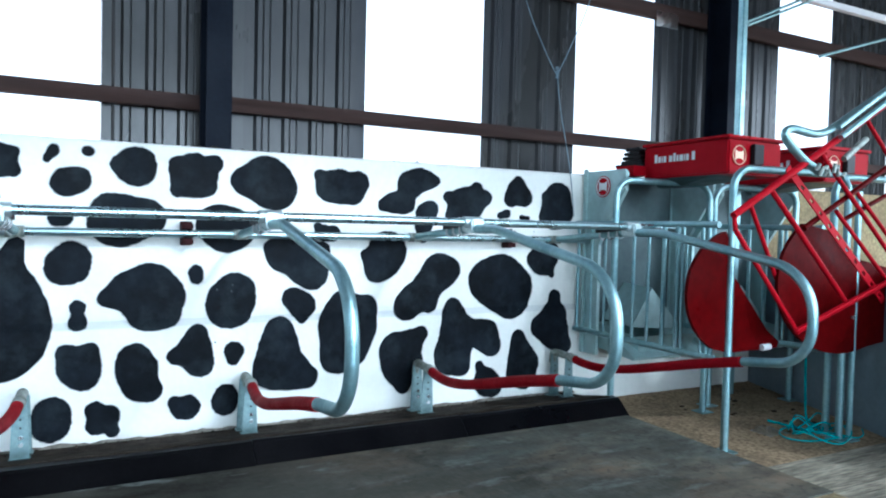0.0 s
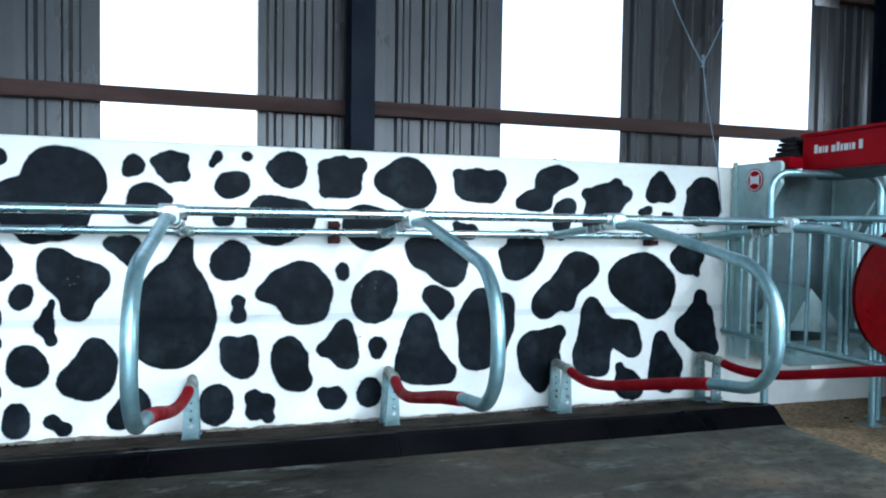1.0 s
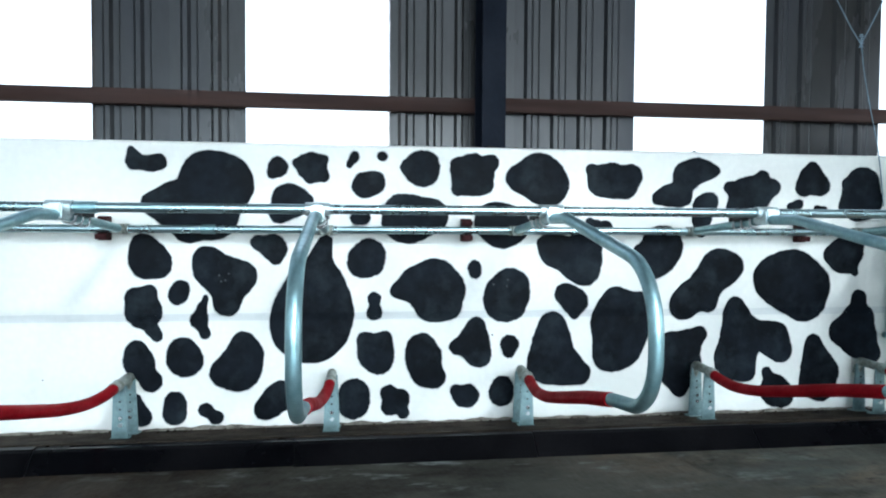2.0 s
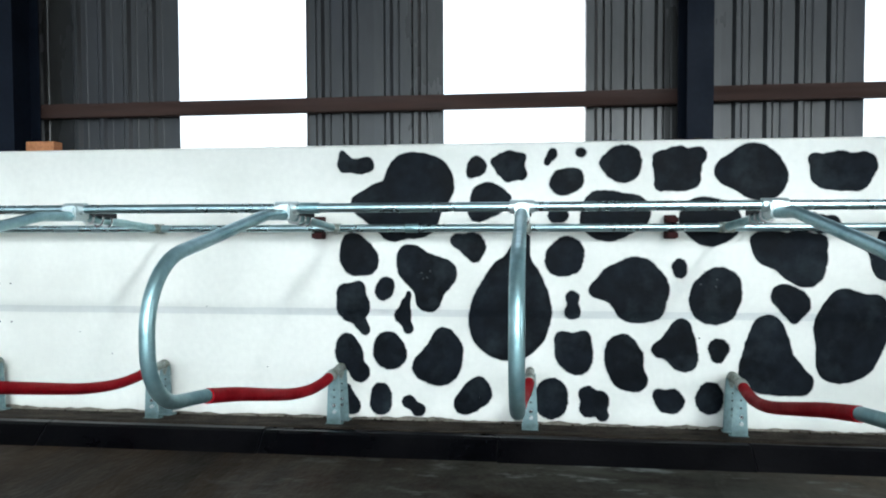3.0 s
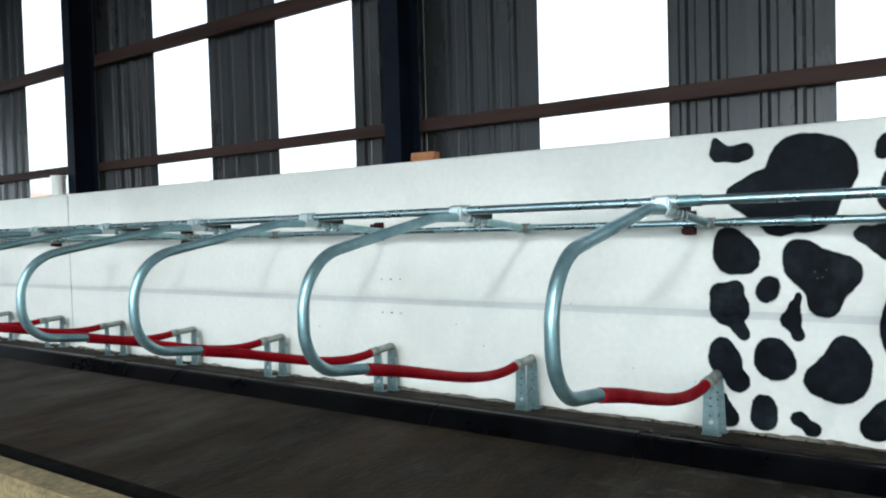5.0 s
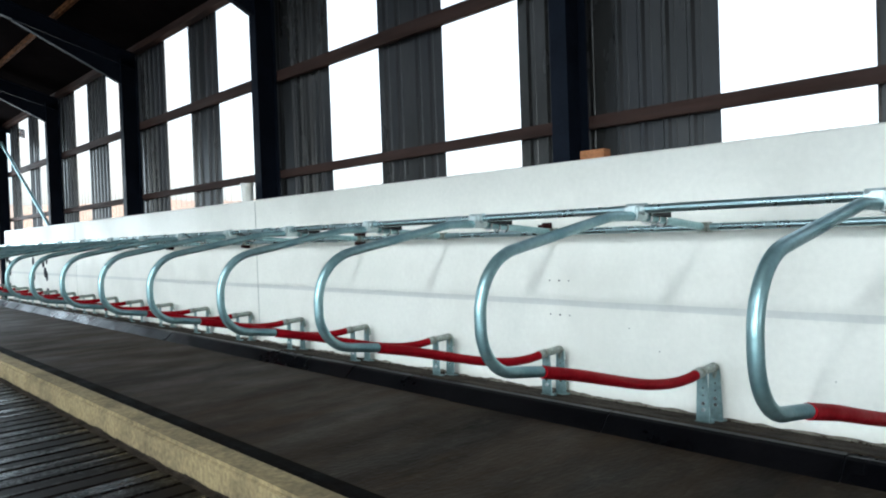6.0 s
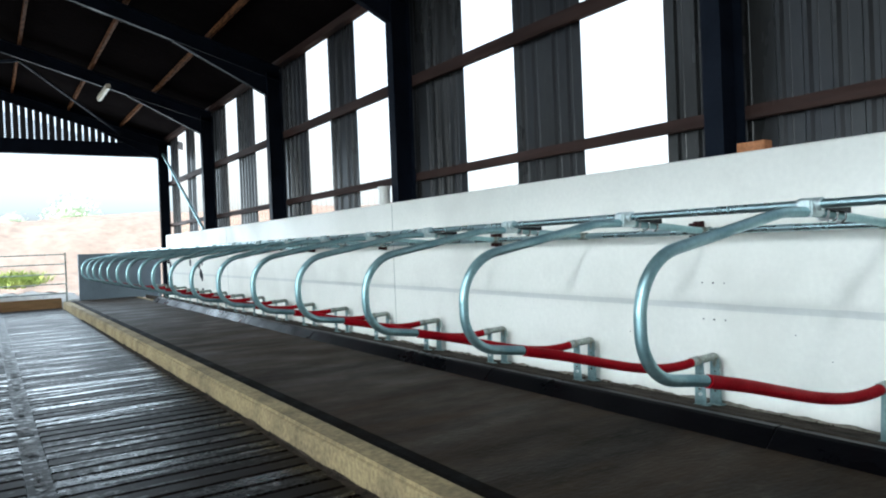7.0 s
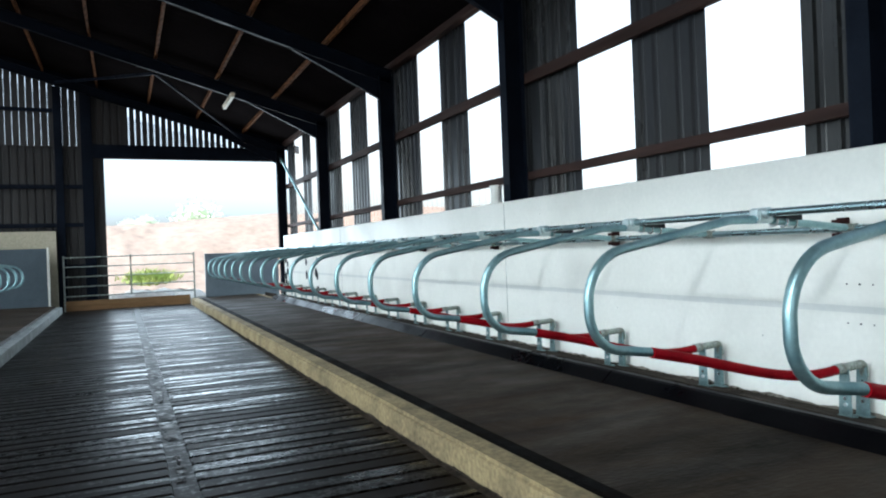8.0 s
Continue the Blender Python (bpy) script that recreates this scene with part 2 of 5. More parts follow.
FRAME = material("navy_painted_steel", (0.0075, 0.0105, 0.018), 0.48, 0.0, vary=0.12, fine=30, coarse=2, bump=0.05, tint=(0.004, 0.0055, 0.010), amount=0.7, spec=0.05)
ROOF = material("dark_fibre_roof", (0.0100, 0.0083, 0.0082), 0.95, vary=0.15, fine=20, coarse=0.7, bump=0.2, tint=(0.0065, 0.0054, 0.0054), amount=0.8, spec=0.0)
# Darker copy of GREY, with the shade across the alley put into it.
SHADEGREY = material("shaded_grey_partition", (0.075, 0.10, 0.12), 0.45, vary=0.08, fine=25, coarse=1.4, bump=0.1, tint=(0.055, 0.075, 0.09), amount=0.7)
GREY = material("grey_partition", (0.16, 0.20, 0.23), 0.5, vary=0.08, fine=25, coarse=1.4, bump=0.1, tint=(0.12, 0.15, 0.18), amount=0.7)
EARTH = material("pale_earth", (0.285, 0.212, 0.168), 0.95, vary=0.18, fine=2.2, coarse=0.2, bump=0.9, tint=(0.215, 0.156, 0.12), amount=0.8)
GRASS = material("bright_grass", (0.17, 0.24, 0.04), 0.9, vary=0.35, fine=6, coarse=1.5, bump=0.4, tint=(0.34, 0.36, 0.10), amount=0.9)
RUST = material("dark_red_bracket", (0.035, 0.008, 0.008), 0.75, 0.2, vary=0.3, fine=50, coarse=8, bump=0.25, tint=(0.018, 0.007, 0.007), spec=0.2)
BRICK = material("orange_brick", (0.42, 0.18, 0.075), 0.85, vary=0.2, fine=60, coarse=8, bump=0.3)
DIRT = material("crumbled_mortar_dirt", (0.040, 0.030, 0.021), 0.95, vary=0.5, fine=60, coarse=6, bump=0.6, tint=(0.011, 0.0085, 0.0065), amount=1.0, world_size=True, spec=0.1)
ROPE = material("turquoise_rope", (0.02, 0.34, 0.36), 0.8, vary=0.25, fine=90, coarse=9, bump=0.4)
SIGNWHITE = material("white_print", (0.82, 0.82, 0.82), 0.4, vary=0.02)
DARKPLASTIC = material("dark_plastic", (0.012, 0.013, 0.015), 0.5, vary=0.1, spec=0.2)
PALE = material("pale_weathered_plastic", (0.62, 0.60, 0.55), 0.7, vary=0.15, fine=8, coarse=2)
TAN = material("pale_tan_concrete", (0.50, 0.46, 0.34), 0.8, vary=0.12, fine=22, coarse=1.2, bump=0.2, tint=(0.40, 0.36, 0.26), world_size=True)
SLEEPER = material("weathered_sleeper", (0.24, 0.135, 0.055), 0.8, vary=0.25, fine=12, coarse=2, bump=0.3, tint=(0.13, 0.07, 0.03), stretch=(4, 0.25, 4))
# Cladding grey darkened, so the poorly lit gable's shade sits in its colour.
SHADESHEET = material("shaded_gable_sheet", (0.026, 0.0235, 0.022), 0.55, 0.1, vary=0.1, fine=30, coarse=1.5, bump=0.05, tint=(0.016, 0.015, 0.0145), stretch=(1, 1, 0.25), per_piece=0.15)
CORD = material("blue_grey_cord", (0.17, 0.24, 0.29), 0.7, vary=0.2, fine=90, coarse=9, bump=0.3)
CREAM = material("cream_plastic", (0.75, 0.68, 0.52), 0.5, vary=0.05)


def translucent(name, clear, colour, through_colour=(0.97, 0.98, 1.0)):
    m = bpy.data.materials.new(name)
    m.use_nodes = True
    n, l = m.node_tree.nodes, m.node_tree.links
    n.remove(n["Principled BSDF"])
    a, t, mx = n.new("ShaderNodeBsdfTranslucent"), n.new("ShaderNodeBsdfTransparent"), n.new("ShaderNodeMixShader")
    a.inputs[0].default_value = (*colour, 1)
    t.inputs[0].default_value = (*through_colour, 1)
    mx.inputs[0].default_value = clear
    l.new(a.outputs[0], mx.inputs[1])
    l.new(t.outputs[0], mx.inputs[2])
    l.new(mx.outputs[0], n["Material Output"].inputs[0])
    return m


ROOFLIGHT = translucent("milky_rooflight_sheet", 0.105, (0.25, 0.26, 0.27))
SPRAY = translucent("thin_overspray", 0.5, (0.0, 0.0, 0.0))
PANE = translucent("translucent_sheet", 0.88, (0.85, 0.84, 0.82), (1.0, 0.93, 0.87))
# Pale, part-clear leaves: the haze over the far trees put into their colour.
LEAF = translucent("hazy_leaves", 0.3, (0.80, 0.85, 0.72))
PLASTIC = translucent("clear_plastic_film", 0.55, (0.8, 0.85, 0.85))

# ---- mesh helpers ----


def link(name, bm, mat):
    me = bpy.data.meshes.new(name)
    bm.normal_update()
    bm.to_mesh(me)
    bm.free()
    me.materials.append(mat)
    return new(name, me)


def part(name, bm, mat, parent, label=""):
    ob = link(name, bm, mat)
    ob.parent = parent
    if label:
        tagged(ob, label)
    return ob


def holder(name, x, y, z, label, category, group="", kind=""):
    e = new(name)
    e.location = (x, y, z)
    e.empty_display_size = 0.1
    return tagged(e, label, category, group, kind)


def faces(bm, verts, quads, smooth=False):
    vs = [bm.verts.new(v) for v in verts]
    for q in quads:
        f = bm.faces.new([vs[i] for i in q])
        f.smooth = smooth
    return vs


def box(bm, x0, y0, z0, x1, y1, z1, bevel=0.0):
    b = bevel
    if b <= 0:
        faces(bm, [(x, y, z) for z in (z0, z1) for y in (y0, y1) for x in (x0, x1)],
              [(0, 2, 3, 1), (4, 5, 7, 6), (0, 1, 5, 4), (2, 6, 7, 3), (0, 4, 6, 2), (1, 3, 7, 5)])
        return bm
    tmp = bmesh.new()
    faces(tmp, [(x, y, z) for z in (z0, z1) for y in (y0, y1) for x in (x0, x1)],
          [(0, 2, 3, 1), (4, 5, 7, 6), (0, 1, 5, 4), (2, 6, 7, 3), (0, 4, 6, 2), (1, 3, 7, 5)])
    bmesh.ops.bevel(tmp, geom=tmp.edges[:], offset=b, segments=2, affect="EDGES")
    join(bm, tmp)
    return bm


def join(bm, other, m=None):
    idx = {}
    for v in other.verts:
        idx[v] = bm.verts.new(m @ v.co if m else v.co)
    for f in other.faces:
        g = bm.faces.new([idx[v] for v in f.verts])
        g.smooth = f.smooth
    other.free()
    return bm


def prism(bm, profile, x0, x1, axis="x"):
    """A closed profile of (y, z) drawn along x, or of (x, z) along y."""
    n = len(profile)
    if axis == "x":
        vs = [(x0, a, b) for a, b in profile] + [(x1, a, b) for a, b in profile]
    elif axis == "y":
        vs = [(a, x0, b) for a, b in profile] + [(a, x1, b) for a, b in profile]
    else:
        vs = [(a, b, x0) for a, b in profile] + [(a, b, x1) for a, b in profile]
    q = [(i, (i + 1) % n, n + (i + 1) % n, n + i) for i in range(n)]
    q += [tuple(range(n))[::-1], tuple(range(n, 2 * n))]
    faces(bm, vs, q)
    bmesh.ops.recalc_face_normals(bm, faces=bm.faces[:])
    return bm


def tube(bm, path, r, n=12, caps=True, bore=0.0):
    """A round bar along a path, with capped or hollow ends. r is one radius, or one for each point."""
    pts = [Vector(p) for p in path]
    rr = r if isinstance(r, (list, tuple)) else [r] * len(pts)
    t0 = (pts[1] - pts[0]).normalized()
    u = t0.orthogonal().normalized()
    rings = []
    for i, p in enumerate(pts):
        a = (pts[i] - pts[i - 1]).normalized() if i else t0
        b = (pts[i + 1] - pts[i]).normalized() if i < len(pts) - 1 else a
        t = (a + b).normalized()
        u = (u - t * u.dot(t)).normalized()
        v = t.cross(u)
        rings.append([bm.verts.new(p + (u * math.cos(2 * math.pi * k / n) + v * math.sin(2 * math.pi * k / n)) * rr[i]) for k in range(n)])
    for a, b in zip(rings, rings[1:]):
        for k in range(n):
            bm.faces.new((a[k], a[(k + 1) % n], b[(k + 1) % n], b[k])).smooth = True
    if caps:
        for ring, flip in ((rings[0], True), (rings[-1], False)):
            vs = [bm.verts.new(v.co) for v in ring]
            bm.faces.new(vs[::-1] if flip else vs)
    return bm


def bent(points, radii, steps=8):
    """Straight runs joined by round bends."""
    pts = [Vector(p) for p in points]
    out = [pts[0]]
    for i in range(1, len(pts) - 1):
        r = radii[i - 1] if isinstance(radii, (list, tuple)) else radii
        p, a, b = pts[i], pts[i - 1] - pts[i], pts[i + 1] - pts[i]
        half = a.angle(b) / 2
        d = min(r / math.tan(half), a.length * 0.49, b.length * 0.49)
        rad = d * math.tan(half)
        a.normalize(), b.normalize()
        c = p + (a + b).normalized() * (rad / math.sin(half))
        s, e = p + a * d - c, p + b * d - c
        ang = s.angle(e)
        ax = s.cross(e).normalized()
        for k in range(steps + 1):
            out.append(c + Matrix.Rotation(ang * k / steps, 3, ax) @ s)
    out.append(pts[-1])
    return out


def curve(points, steps=6):
    """A smooth path through the points."""
    p = [Vector(q) for q in points]
    p = [p[0] * 2 - p[1], *p, p[-1] * 2 - p[-2]]
    out = []
    for i in range(1, len(p) - 2):
        a, b, c, d = p[i - 1:i + 3]
        for k in range(steps):
            t = k / steps
            out.append(0.5 * (2 * b + (c - a) * t + (2 * a - 5 * b + 4 * c - d) * t * t + (3 * b - a - 3 * c + d) * t ** 3))
    out.append(p[-2])
    return out


def disc(bm, c, axis, r, h, n=14):
    c, axis = Vector(c), Vector(axis).normalized()
    return tube(bm, [c - axis * h / 2, c + axis * h / 2], r, n)


def B():
    return bmesh.new()


# ---- the plan ----
WALL_TOP, EAVE, SLOPE = 1.95, 4.80, 0.287
WEST, EAST, SOUTH, RIDGE = -22.95, 10.8, -15.5, -7.6
BAY, COL0 = 4.8, 1.12
BED, CURB_Y = 0.165, -2.60
PITCH = 1.2
FIRST, LAST = -18, 3


def rafter_z(y):
    """The underside of the rafters."""
    return 4.70 - SLOPE * y if y > RIDGE else 4.70 - SLOPE * (2 * RIDGE - y)


# ---- ground, alley, beds ----
bm = B()
box(bm, -600, -600, -0.62, 600, 600, -0.45)
tagged(link("ground", bm, EARTH), "pale bare earth round the barn", "ground", kind="structure")
bm = B()
box(bm, WEST, SOUTH, -0.44, EAST, 0.5, -0.30)
tagged(link("floor_base", bm, PIT), "dark slurry channel floor under the slatted alley", "floor", kind="structure")

bm = B()
prism(bm, [(CURB_Y + 0.02, BED + 0.02), (-0.63, 0.190), (-0.63, -0.3), (CURB_Y + 0.02, -0.3)], -22.6, 3.75)
bed = tagged(link("bed_slab", bm, CONC), "raised concrete cubicle bed along the wall", "floor", kind="structure")
bm = B()
n_wave = 600
top, low = [], []
for i in range(n_wave + 1):
    x = -22.6 + (26.35) * i / n_wave
    w = 0.012 * noise.noise((x * 0.9, 3.1, 0)) + 0.006 * noise.noise((x * 5.0, 1.1, 0))
    top.append((x, CURB_Y + w, 0.155 + 0.4 * w))
    low.append((x, CURB_Y - 0.008 + w, -0.30))
back = [(x, CURB_Y + 0.13, z) for x, y, z in top]
edge = [(x, y + 0.012, z + 0.008) for x, y, z in top]
soiled = [(x, y + 0.022 + 0.012 * noise.noise((x * 6.1, 4, 4)) + 0.006 * noise.noise((x * 23, 4, 4)), z) for x, y, z in edge]
for a, b in zip((low, top, edge, soiled), (top, edge, soiled, back)):
    for i in range(n_wave):
        faces(bm, [a[i], a[i + 1], b[i + 1], b[i]], [(0, 1, 2, 3)])
        if a is soiled:
            bm.faces.ensure_lookup_table()
            bm.faces[-1].material_index = 1
bmesh.ops.remove_doubles(bm, verts=bm.verts[:], dist=0.0005)
curb = tagged(link("bed_curb", bm, CONC), "rough pale concrete curb with a soiled top edging the bed", "curb", kind="structure")
curb.data.materials.append(DIRT)

bm = B()
splash = []
for i in range(900):
    x = -18.0 + 21.7 * i / 899
    w = 0.012 * noise.noise((x * 0.9, 3.1, 0)) + 0.006 * noise.noise((x * 5.0, 1.1, 0))
    h = 0.012 + 0.016 * max(0, noise.noise((x * 3.7, 2, 4)) + 0.3) + 0.014 * max(0, noise.noise((x * 17, 6, 4)))
    splash.append(((x, CURB_Y - 0.060 - 0.02 * noise.noise((x * 6, 8, 2)), 0.002), (x, CURB_Y - 0.012 + w, 0.006), (x, CURB_Y - 0.010 + w, h)))
for p, q in zip(splash, splash[1:]):
    faces(bm, [*p, *q], [(j, 3 + j, 4 + j, 1 + j) for j in range(2)])
bmesh.ops.remove_doubles(bm, verts=bm.verts[:], dist=0.0002)
tagged(link("curb_grime", bm, DIRT), "dark dried slurry splashed along the curb foot", "dirt", kind="structure")

bm = B()
prism(bm, [(CURB_Y + 0.272, BED + 0.030), (-1.6, 0.196), (-0.78, 0.200), (-0.78, 0.16), (CURB_Y + 0.272, 0.14)], -22.5, 3.74)
tagged(link("stall_mat", bm, MAT), "long dusty dark rubber mattress on the cubicle bed", "mat")

bm = B()
prism(bm, [(CURB_Y + 0.132, BED - 0.012), (CURB_Y + 0.140, BED + 0.004), (CURB_Y + 0.165, BED + 0.020), (CURB_Y + 0.20, BED + 0.028), (CURB_Y + 0.27, BED + 0.031), (CURB_Y + 0.27, 0.12), (CURB_Y + 0.132, 0.12)], -22.5, 3.1)
tagged(link("mat_nosing", bm, NOSING), "black rounded rubber nosing along the mattress front", "nosing")
bm = B()
prism(bm, [(-0.618, 0.284), (-0.42, 0.245), (-0.25, 0.205), (-0.004, 0.172), (-0.004, -0.3), (-0.618, -0.3)], -21.6, 3.80)
tagged(link("wall_ledge", bm, DIRT), "narrow dirty concrete ledge at the foot of the wall", "ledge", kind="structure")

# crumbs of mortar and dirt along the foot of the wall
bm = B()
rng = random.Random(4)
for i in range(1100):
    x = rng.uniform(-16, 3.85)
    s = 0.003 + 0.013 * rng.random() ** 3
    y = -0.008 - abs(rng.gauss(0, 0.05))
    z = 0.171 - 0.13 * y
    faces(bm, [(x - s, y - s * 0.7, z), (x + s, y - s * 0.7, z), (x + s * 0.8, y + s * 0.8, z), (x - s * 0.8, y + s * 0.7, z), (x + s * 0.1, y, z + s * rng.uniform(0.6, 1.4))],
          [(0, 1, 4), (1, 2, 4), (2, 3, 4), (3, 0, 4)])
tagged(link("mortar_crumbs", bm, DIRT), "crumbs of mortar and dirt along the wall foot", "rubble", kind="stuff")

bm = B()
pts = []
for i in range(700):
    x = -17.0 + 20.9 * i / 699
    hh = 0.178 + 0.016 * max(0, noise.noise((x * 2.3, 0.2, 0)) + 0.45) + 0.012 * noise.noise((x * 11, 0.6, 0)) + 0.006 * noise.noise((x * 37, 1.6, 0))
    pts.append((x, max(0.175, hh)))
for (xa, za), (xb, zb) in zip(pts, pts[1:]):
    faces(bm, [(xa, -0.026, 0.167), (xb, -0.026, 0.167), (xb, -0.005, zb), (xa, -0.005, za), (xb, 0.0, zb), (xa, 0.0, za)], [(0, 1, 2, 3), (3, 2, 4, 5)])
bmesh.ops.remove_doubles(bm, verts=bm.verts[:], dist=0.0004)
tagged(link("mortar_skim", bm, SKIM), "ragged grey mortar skim along the wall foot", "mortar", kind="structure")

# the painted block wall
bm = B()
prism(bm, [(0, -0.3), (0.0, WALL_TOP - 0.012), (0.012, WALL_TOP), (0.13, WALL_TOP), (0.13, -0.3)], -21.6, 3.93)
wall = tagged(link("wall_north", bm, WHITE), "white painted concrete panel wall with black cow spots", "wall", kind="structure")
bm = B()
box(bm, 3.932, 0.0, -0.3, 6.07, 0.13, 1.95)
tagged(link("wall_north_east", bm, WHITE), "white painted concrete wall behind the feeding stations", "wall", kind="structure")
bm = B()
box(bm, 6.2, 0.0, -0.3, EAST, 0.13, 1.95)
tagged(link("wall_north_far_east", bm, CONC), "bare concrete panel wall", "wall", kind="structure")


coats = []


def spot(x, z, w, h, *lobes):
    """A sprayed black patch w wide and h high: round lobes run together, with a wavering edge."""
    size = (w + h) / 2
    coats.append(x)
    face_y = -0.004 - 0.0014 * (len(coats) % 3)
    circles = [(u * w, v * h, q * size) for u, v, q in lobes]
    cx = sum(c[0] * c[2] ** 2 for c in circles) / sum(c[2] ** 2 for c in circles)
    cz = sum(c[1] * c[2] ** 2 for c in circles) / sum(c[2] ** 2 for c in circles)

    def field(a, b):
        k = 0.016
        return -k * math.log(sum(math.exp(-max(-12, min(12, (math.hypot(a - c[0], b - c[1]) - c[2]) / k))) for c in circles))
    rim = []
    n = 72
    for i in range(n):
        t = 2 * math.pi * i / n
        d = 0.7
        while d > 0.004 and field(cx + d * math.cos(t), cz + d * math.sin(t)) > 0:
            d -= 0.004
        rim.append((cx + d * math.cos(t), cz + d * math.sin(t)))
    a0, a1 = min(p[0] for p in rim), max(p[0] for p in rim)
    b0, b1 = min(p[1] for p in rim), max(p[1] for p in rim)
    cx, cz = x + w * (cx - a0) / (a1 - a0), z + h * (cz - b0) / (b1 - b0)
    edge_pts = []
    for a, b in rim:
        px, pz = x + w * (a - a0) / (a1 - a0), z + h * (b - b0) / (b1 - b0)
        d = math.hypot(px - cx, pz - cz)
        g = 1 + (min(0.006, 0.03 * size) * noise.noise((px * 13, pz * 13, 0.3)) + 0.004 * noise.noise((px * 32, pz * 32, 0.9))) / max(d, 0.03)
        edge_pts.append((cx + (px - cx) * g, face_y, min(cz + (pz - cz) * g, WALL_TOP - 0.025)))
    bm = B()
    vs = faces(bm, [(cx, face_y, cz), *edge_pts], [(0, i + 1, (i + 1) % n + 1) for i in range(n)])
    rest = faces(bm, [(p[0], 0.006, p[2]) for p in edge_pts], [])
    for i in range(n):
        j = (i + 1) % n
        bm.faces.new((vs[i + 1], rest[i], rest[j], vs[j + 1]))
    bmesh.ops.recalc_face_normals(bm, faces=bm.faces[:])
    mid = [bm.verts.new((cx + (p[0] - cx) * 0.985, face_y - 0.0006, cz + (p[2] - cz) * 0.985)) for p in edge_pts]
    out = []
    for p in edge_pts:
        d = max(math.hypot(p[0] - cx, p[2] - cz), 0.02)
        g = 1 + (0.005 + 0.003 * noise.noise((p[0] * 40, p[2] * 40, 2))) / d
        out.append(bm.verts.new((cx + (p[0] - cx) * g, face_y - 0.0006, min(cz + (p[2] - cz) * g, WALL_TOP - 0.02))))
    for i in range(n):
        j = (i + 1) % n
        bm.faces.new((mid[i], mid[j], out[j], out[i])).material_index = 1
    part("painted_spot", bm, BLACK, wall).data.materials.append(SPRAY)


spot(-1.195, 1.760, 0.239, 0.155, (0.795, 0.409, 0.248), (0.216, 0.420, 0.271), (0.568, 0.298, 0.229), (0.127, 0.851, 0.109))
spot(-1.109, 1.332, 0.669, 0.564, (0.616, 0.322, 0.264), (0.706, 0.636, 0.315), (0.324, 0.406, 0.241), (0.421, 0.186, 0.167), (0.590, 0.700, 0.270), (0.116, 0.429, 0.115))
spot(-0.362, 1.731, 0.126, 0.136, (0.528, 0.525, 0.452), (0.219, 0.209, 0.174))
spot(-0.205, 1.701, 0.225, 0.201, (0.507, 0.557, 0.422), (0.840, 0.231, 0.165), (0.104, 0.644, 0.096), (0.504, 0.158, 0.126), (0.850, 0.769, 0.102))
spot(-0.351, 1.454, 0.274, 0.247, (0.404, 0.632, 0.331), (0.247, 0.249, 0.237), (0.544, 0.547, 0.381), (0.902, 0.592, 0.078))
spot(0.125, 1.803, 0.084, 0.107, (0.642, 0.671, 0.340), (0.211, 0.253, 0.216))
spot(0.319, 1.852, 0.063, 0.058, (0.610, 0.468, 0.313), (0.397, 0.549, 0.311))
spot(0.159, 1.615, 0.212, 0.172, (0.369, 0.480, 0.416), (0.685, 0.593, 0.346))
spot(0.149, 1.444, 0.128, 0.094, (0.327, 0.526, 0.383), (0.678, 0.519, 0.357))
spot(-1.187, 1.108, 0.257, 0.277, (0.459, 0.437, 0.443), (0.346, 0.733, 0.292), (0.676, 0.344, 0.307))
spot(-0.812, 0.875, 0.389, 0.436, (0.560, 0.515, 0.333), (0.226, 0.809, 0.199), (0.523, 0.194, 0.204), (0.795, 0.586, 0.188), (0.309, 0.662, 0.275))
spot(-0.466, 1.196, 0.226, 0.190, (0.636, 0.580, 0.395), (0.215, 0.742, 0.220), (0.704, 0.178, 0.152))
spot(-0.957, 0.950, 0.129, 0.152, (0.446, 0.402, 0.396), (0.605, 0.681, 0.320))
spot(-1.211, 0.722, 0.221, 0.349, (0.486, 0.541, 0.382), (0.274, 0.792, 0.198), (0.843, 0.092, 0.114), (0.683, 0.183, 0.094), (0.629, 0.877, 0.154))
spot(-0.828, 0.733, 0.124, 0.276, (0.462, 0.441, 0.287), (0.755, 0.136, 0.170), (0.587, 0.705, 0.135), (0.757, 0.915, 0.100))
spot(-1.222, 0.410, 0.229, 0.322, (0.411, 0.556, 0.332), (0.716, 0.211, 0.245), (0.337, 0.801, 0.221))
spot(-0.971, 0.502, 0.219, 0.246, (0.481, 0.433, 0.452), (0.415, 0.698, 0.313))
spot(-0.715, 0.405, 0.330, 0.372, (0.546, 0.360, 0.383), (0.619, 0.793, 0.209), (0.271, 0.309, 0.253), (0.660, 0.579, 0.318))
spot(-0.348, 0.572, 0.523, 0.815, (0.521, 0.411, 0.371), (0.600, 0.831, 0.103), (0.658, 0.943, 0.069), (0.477, 0.304, 0.369), (0.544, 0.607, 0.258))
spot(-0.443, 0.220, 0.242, 0.246, (0.612, 0.578, 0.370), (0.342, 0.306, 0.299), (0.678, 0.844, 0.129))
spot(-0.994, 0.201, 0.145, 0.208, (0.491, 0.336, 0.399), (0.497, 0.683, 0.352))
spot(-0.783, 0.199, 0.153, 0.138, (0.723, 0.324, 0.296), (0.299, 0.705, 0.287))
spot(-1.180, 0.201, 0.123, 0.206, (0.564, 0.260, 0.329), (0.344, 0.554, 0.251), (0.250, 0.858, 0.157))
spot(0.128, 1.108, 0.245, 0.253, (0.752, 0.341, 0.183), (0.621, 0.633, 0.371), (0.445, 0.451, 0.429))
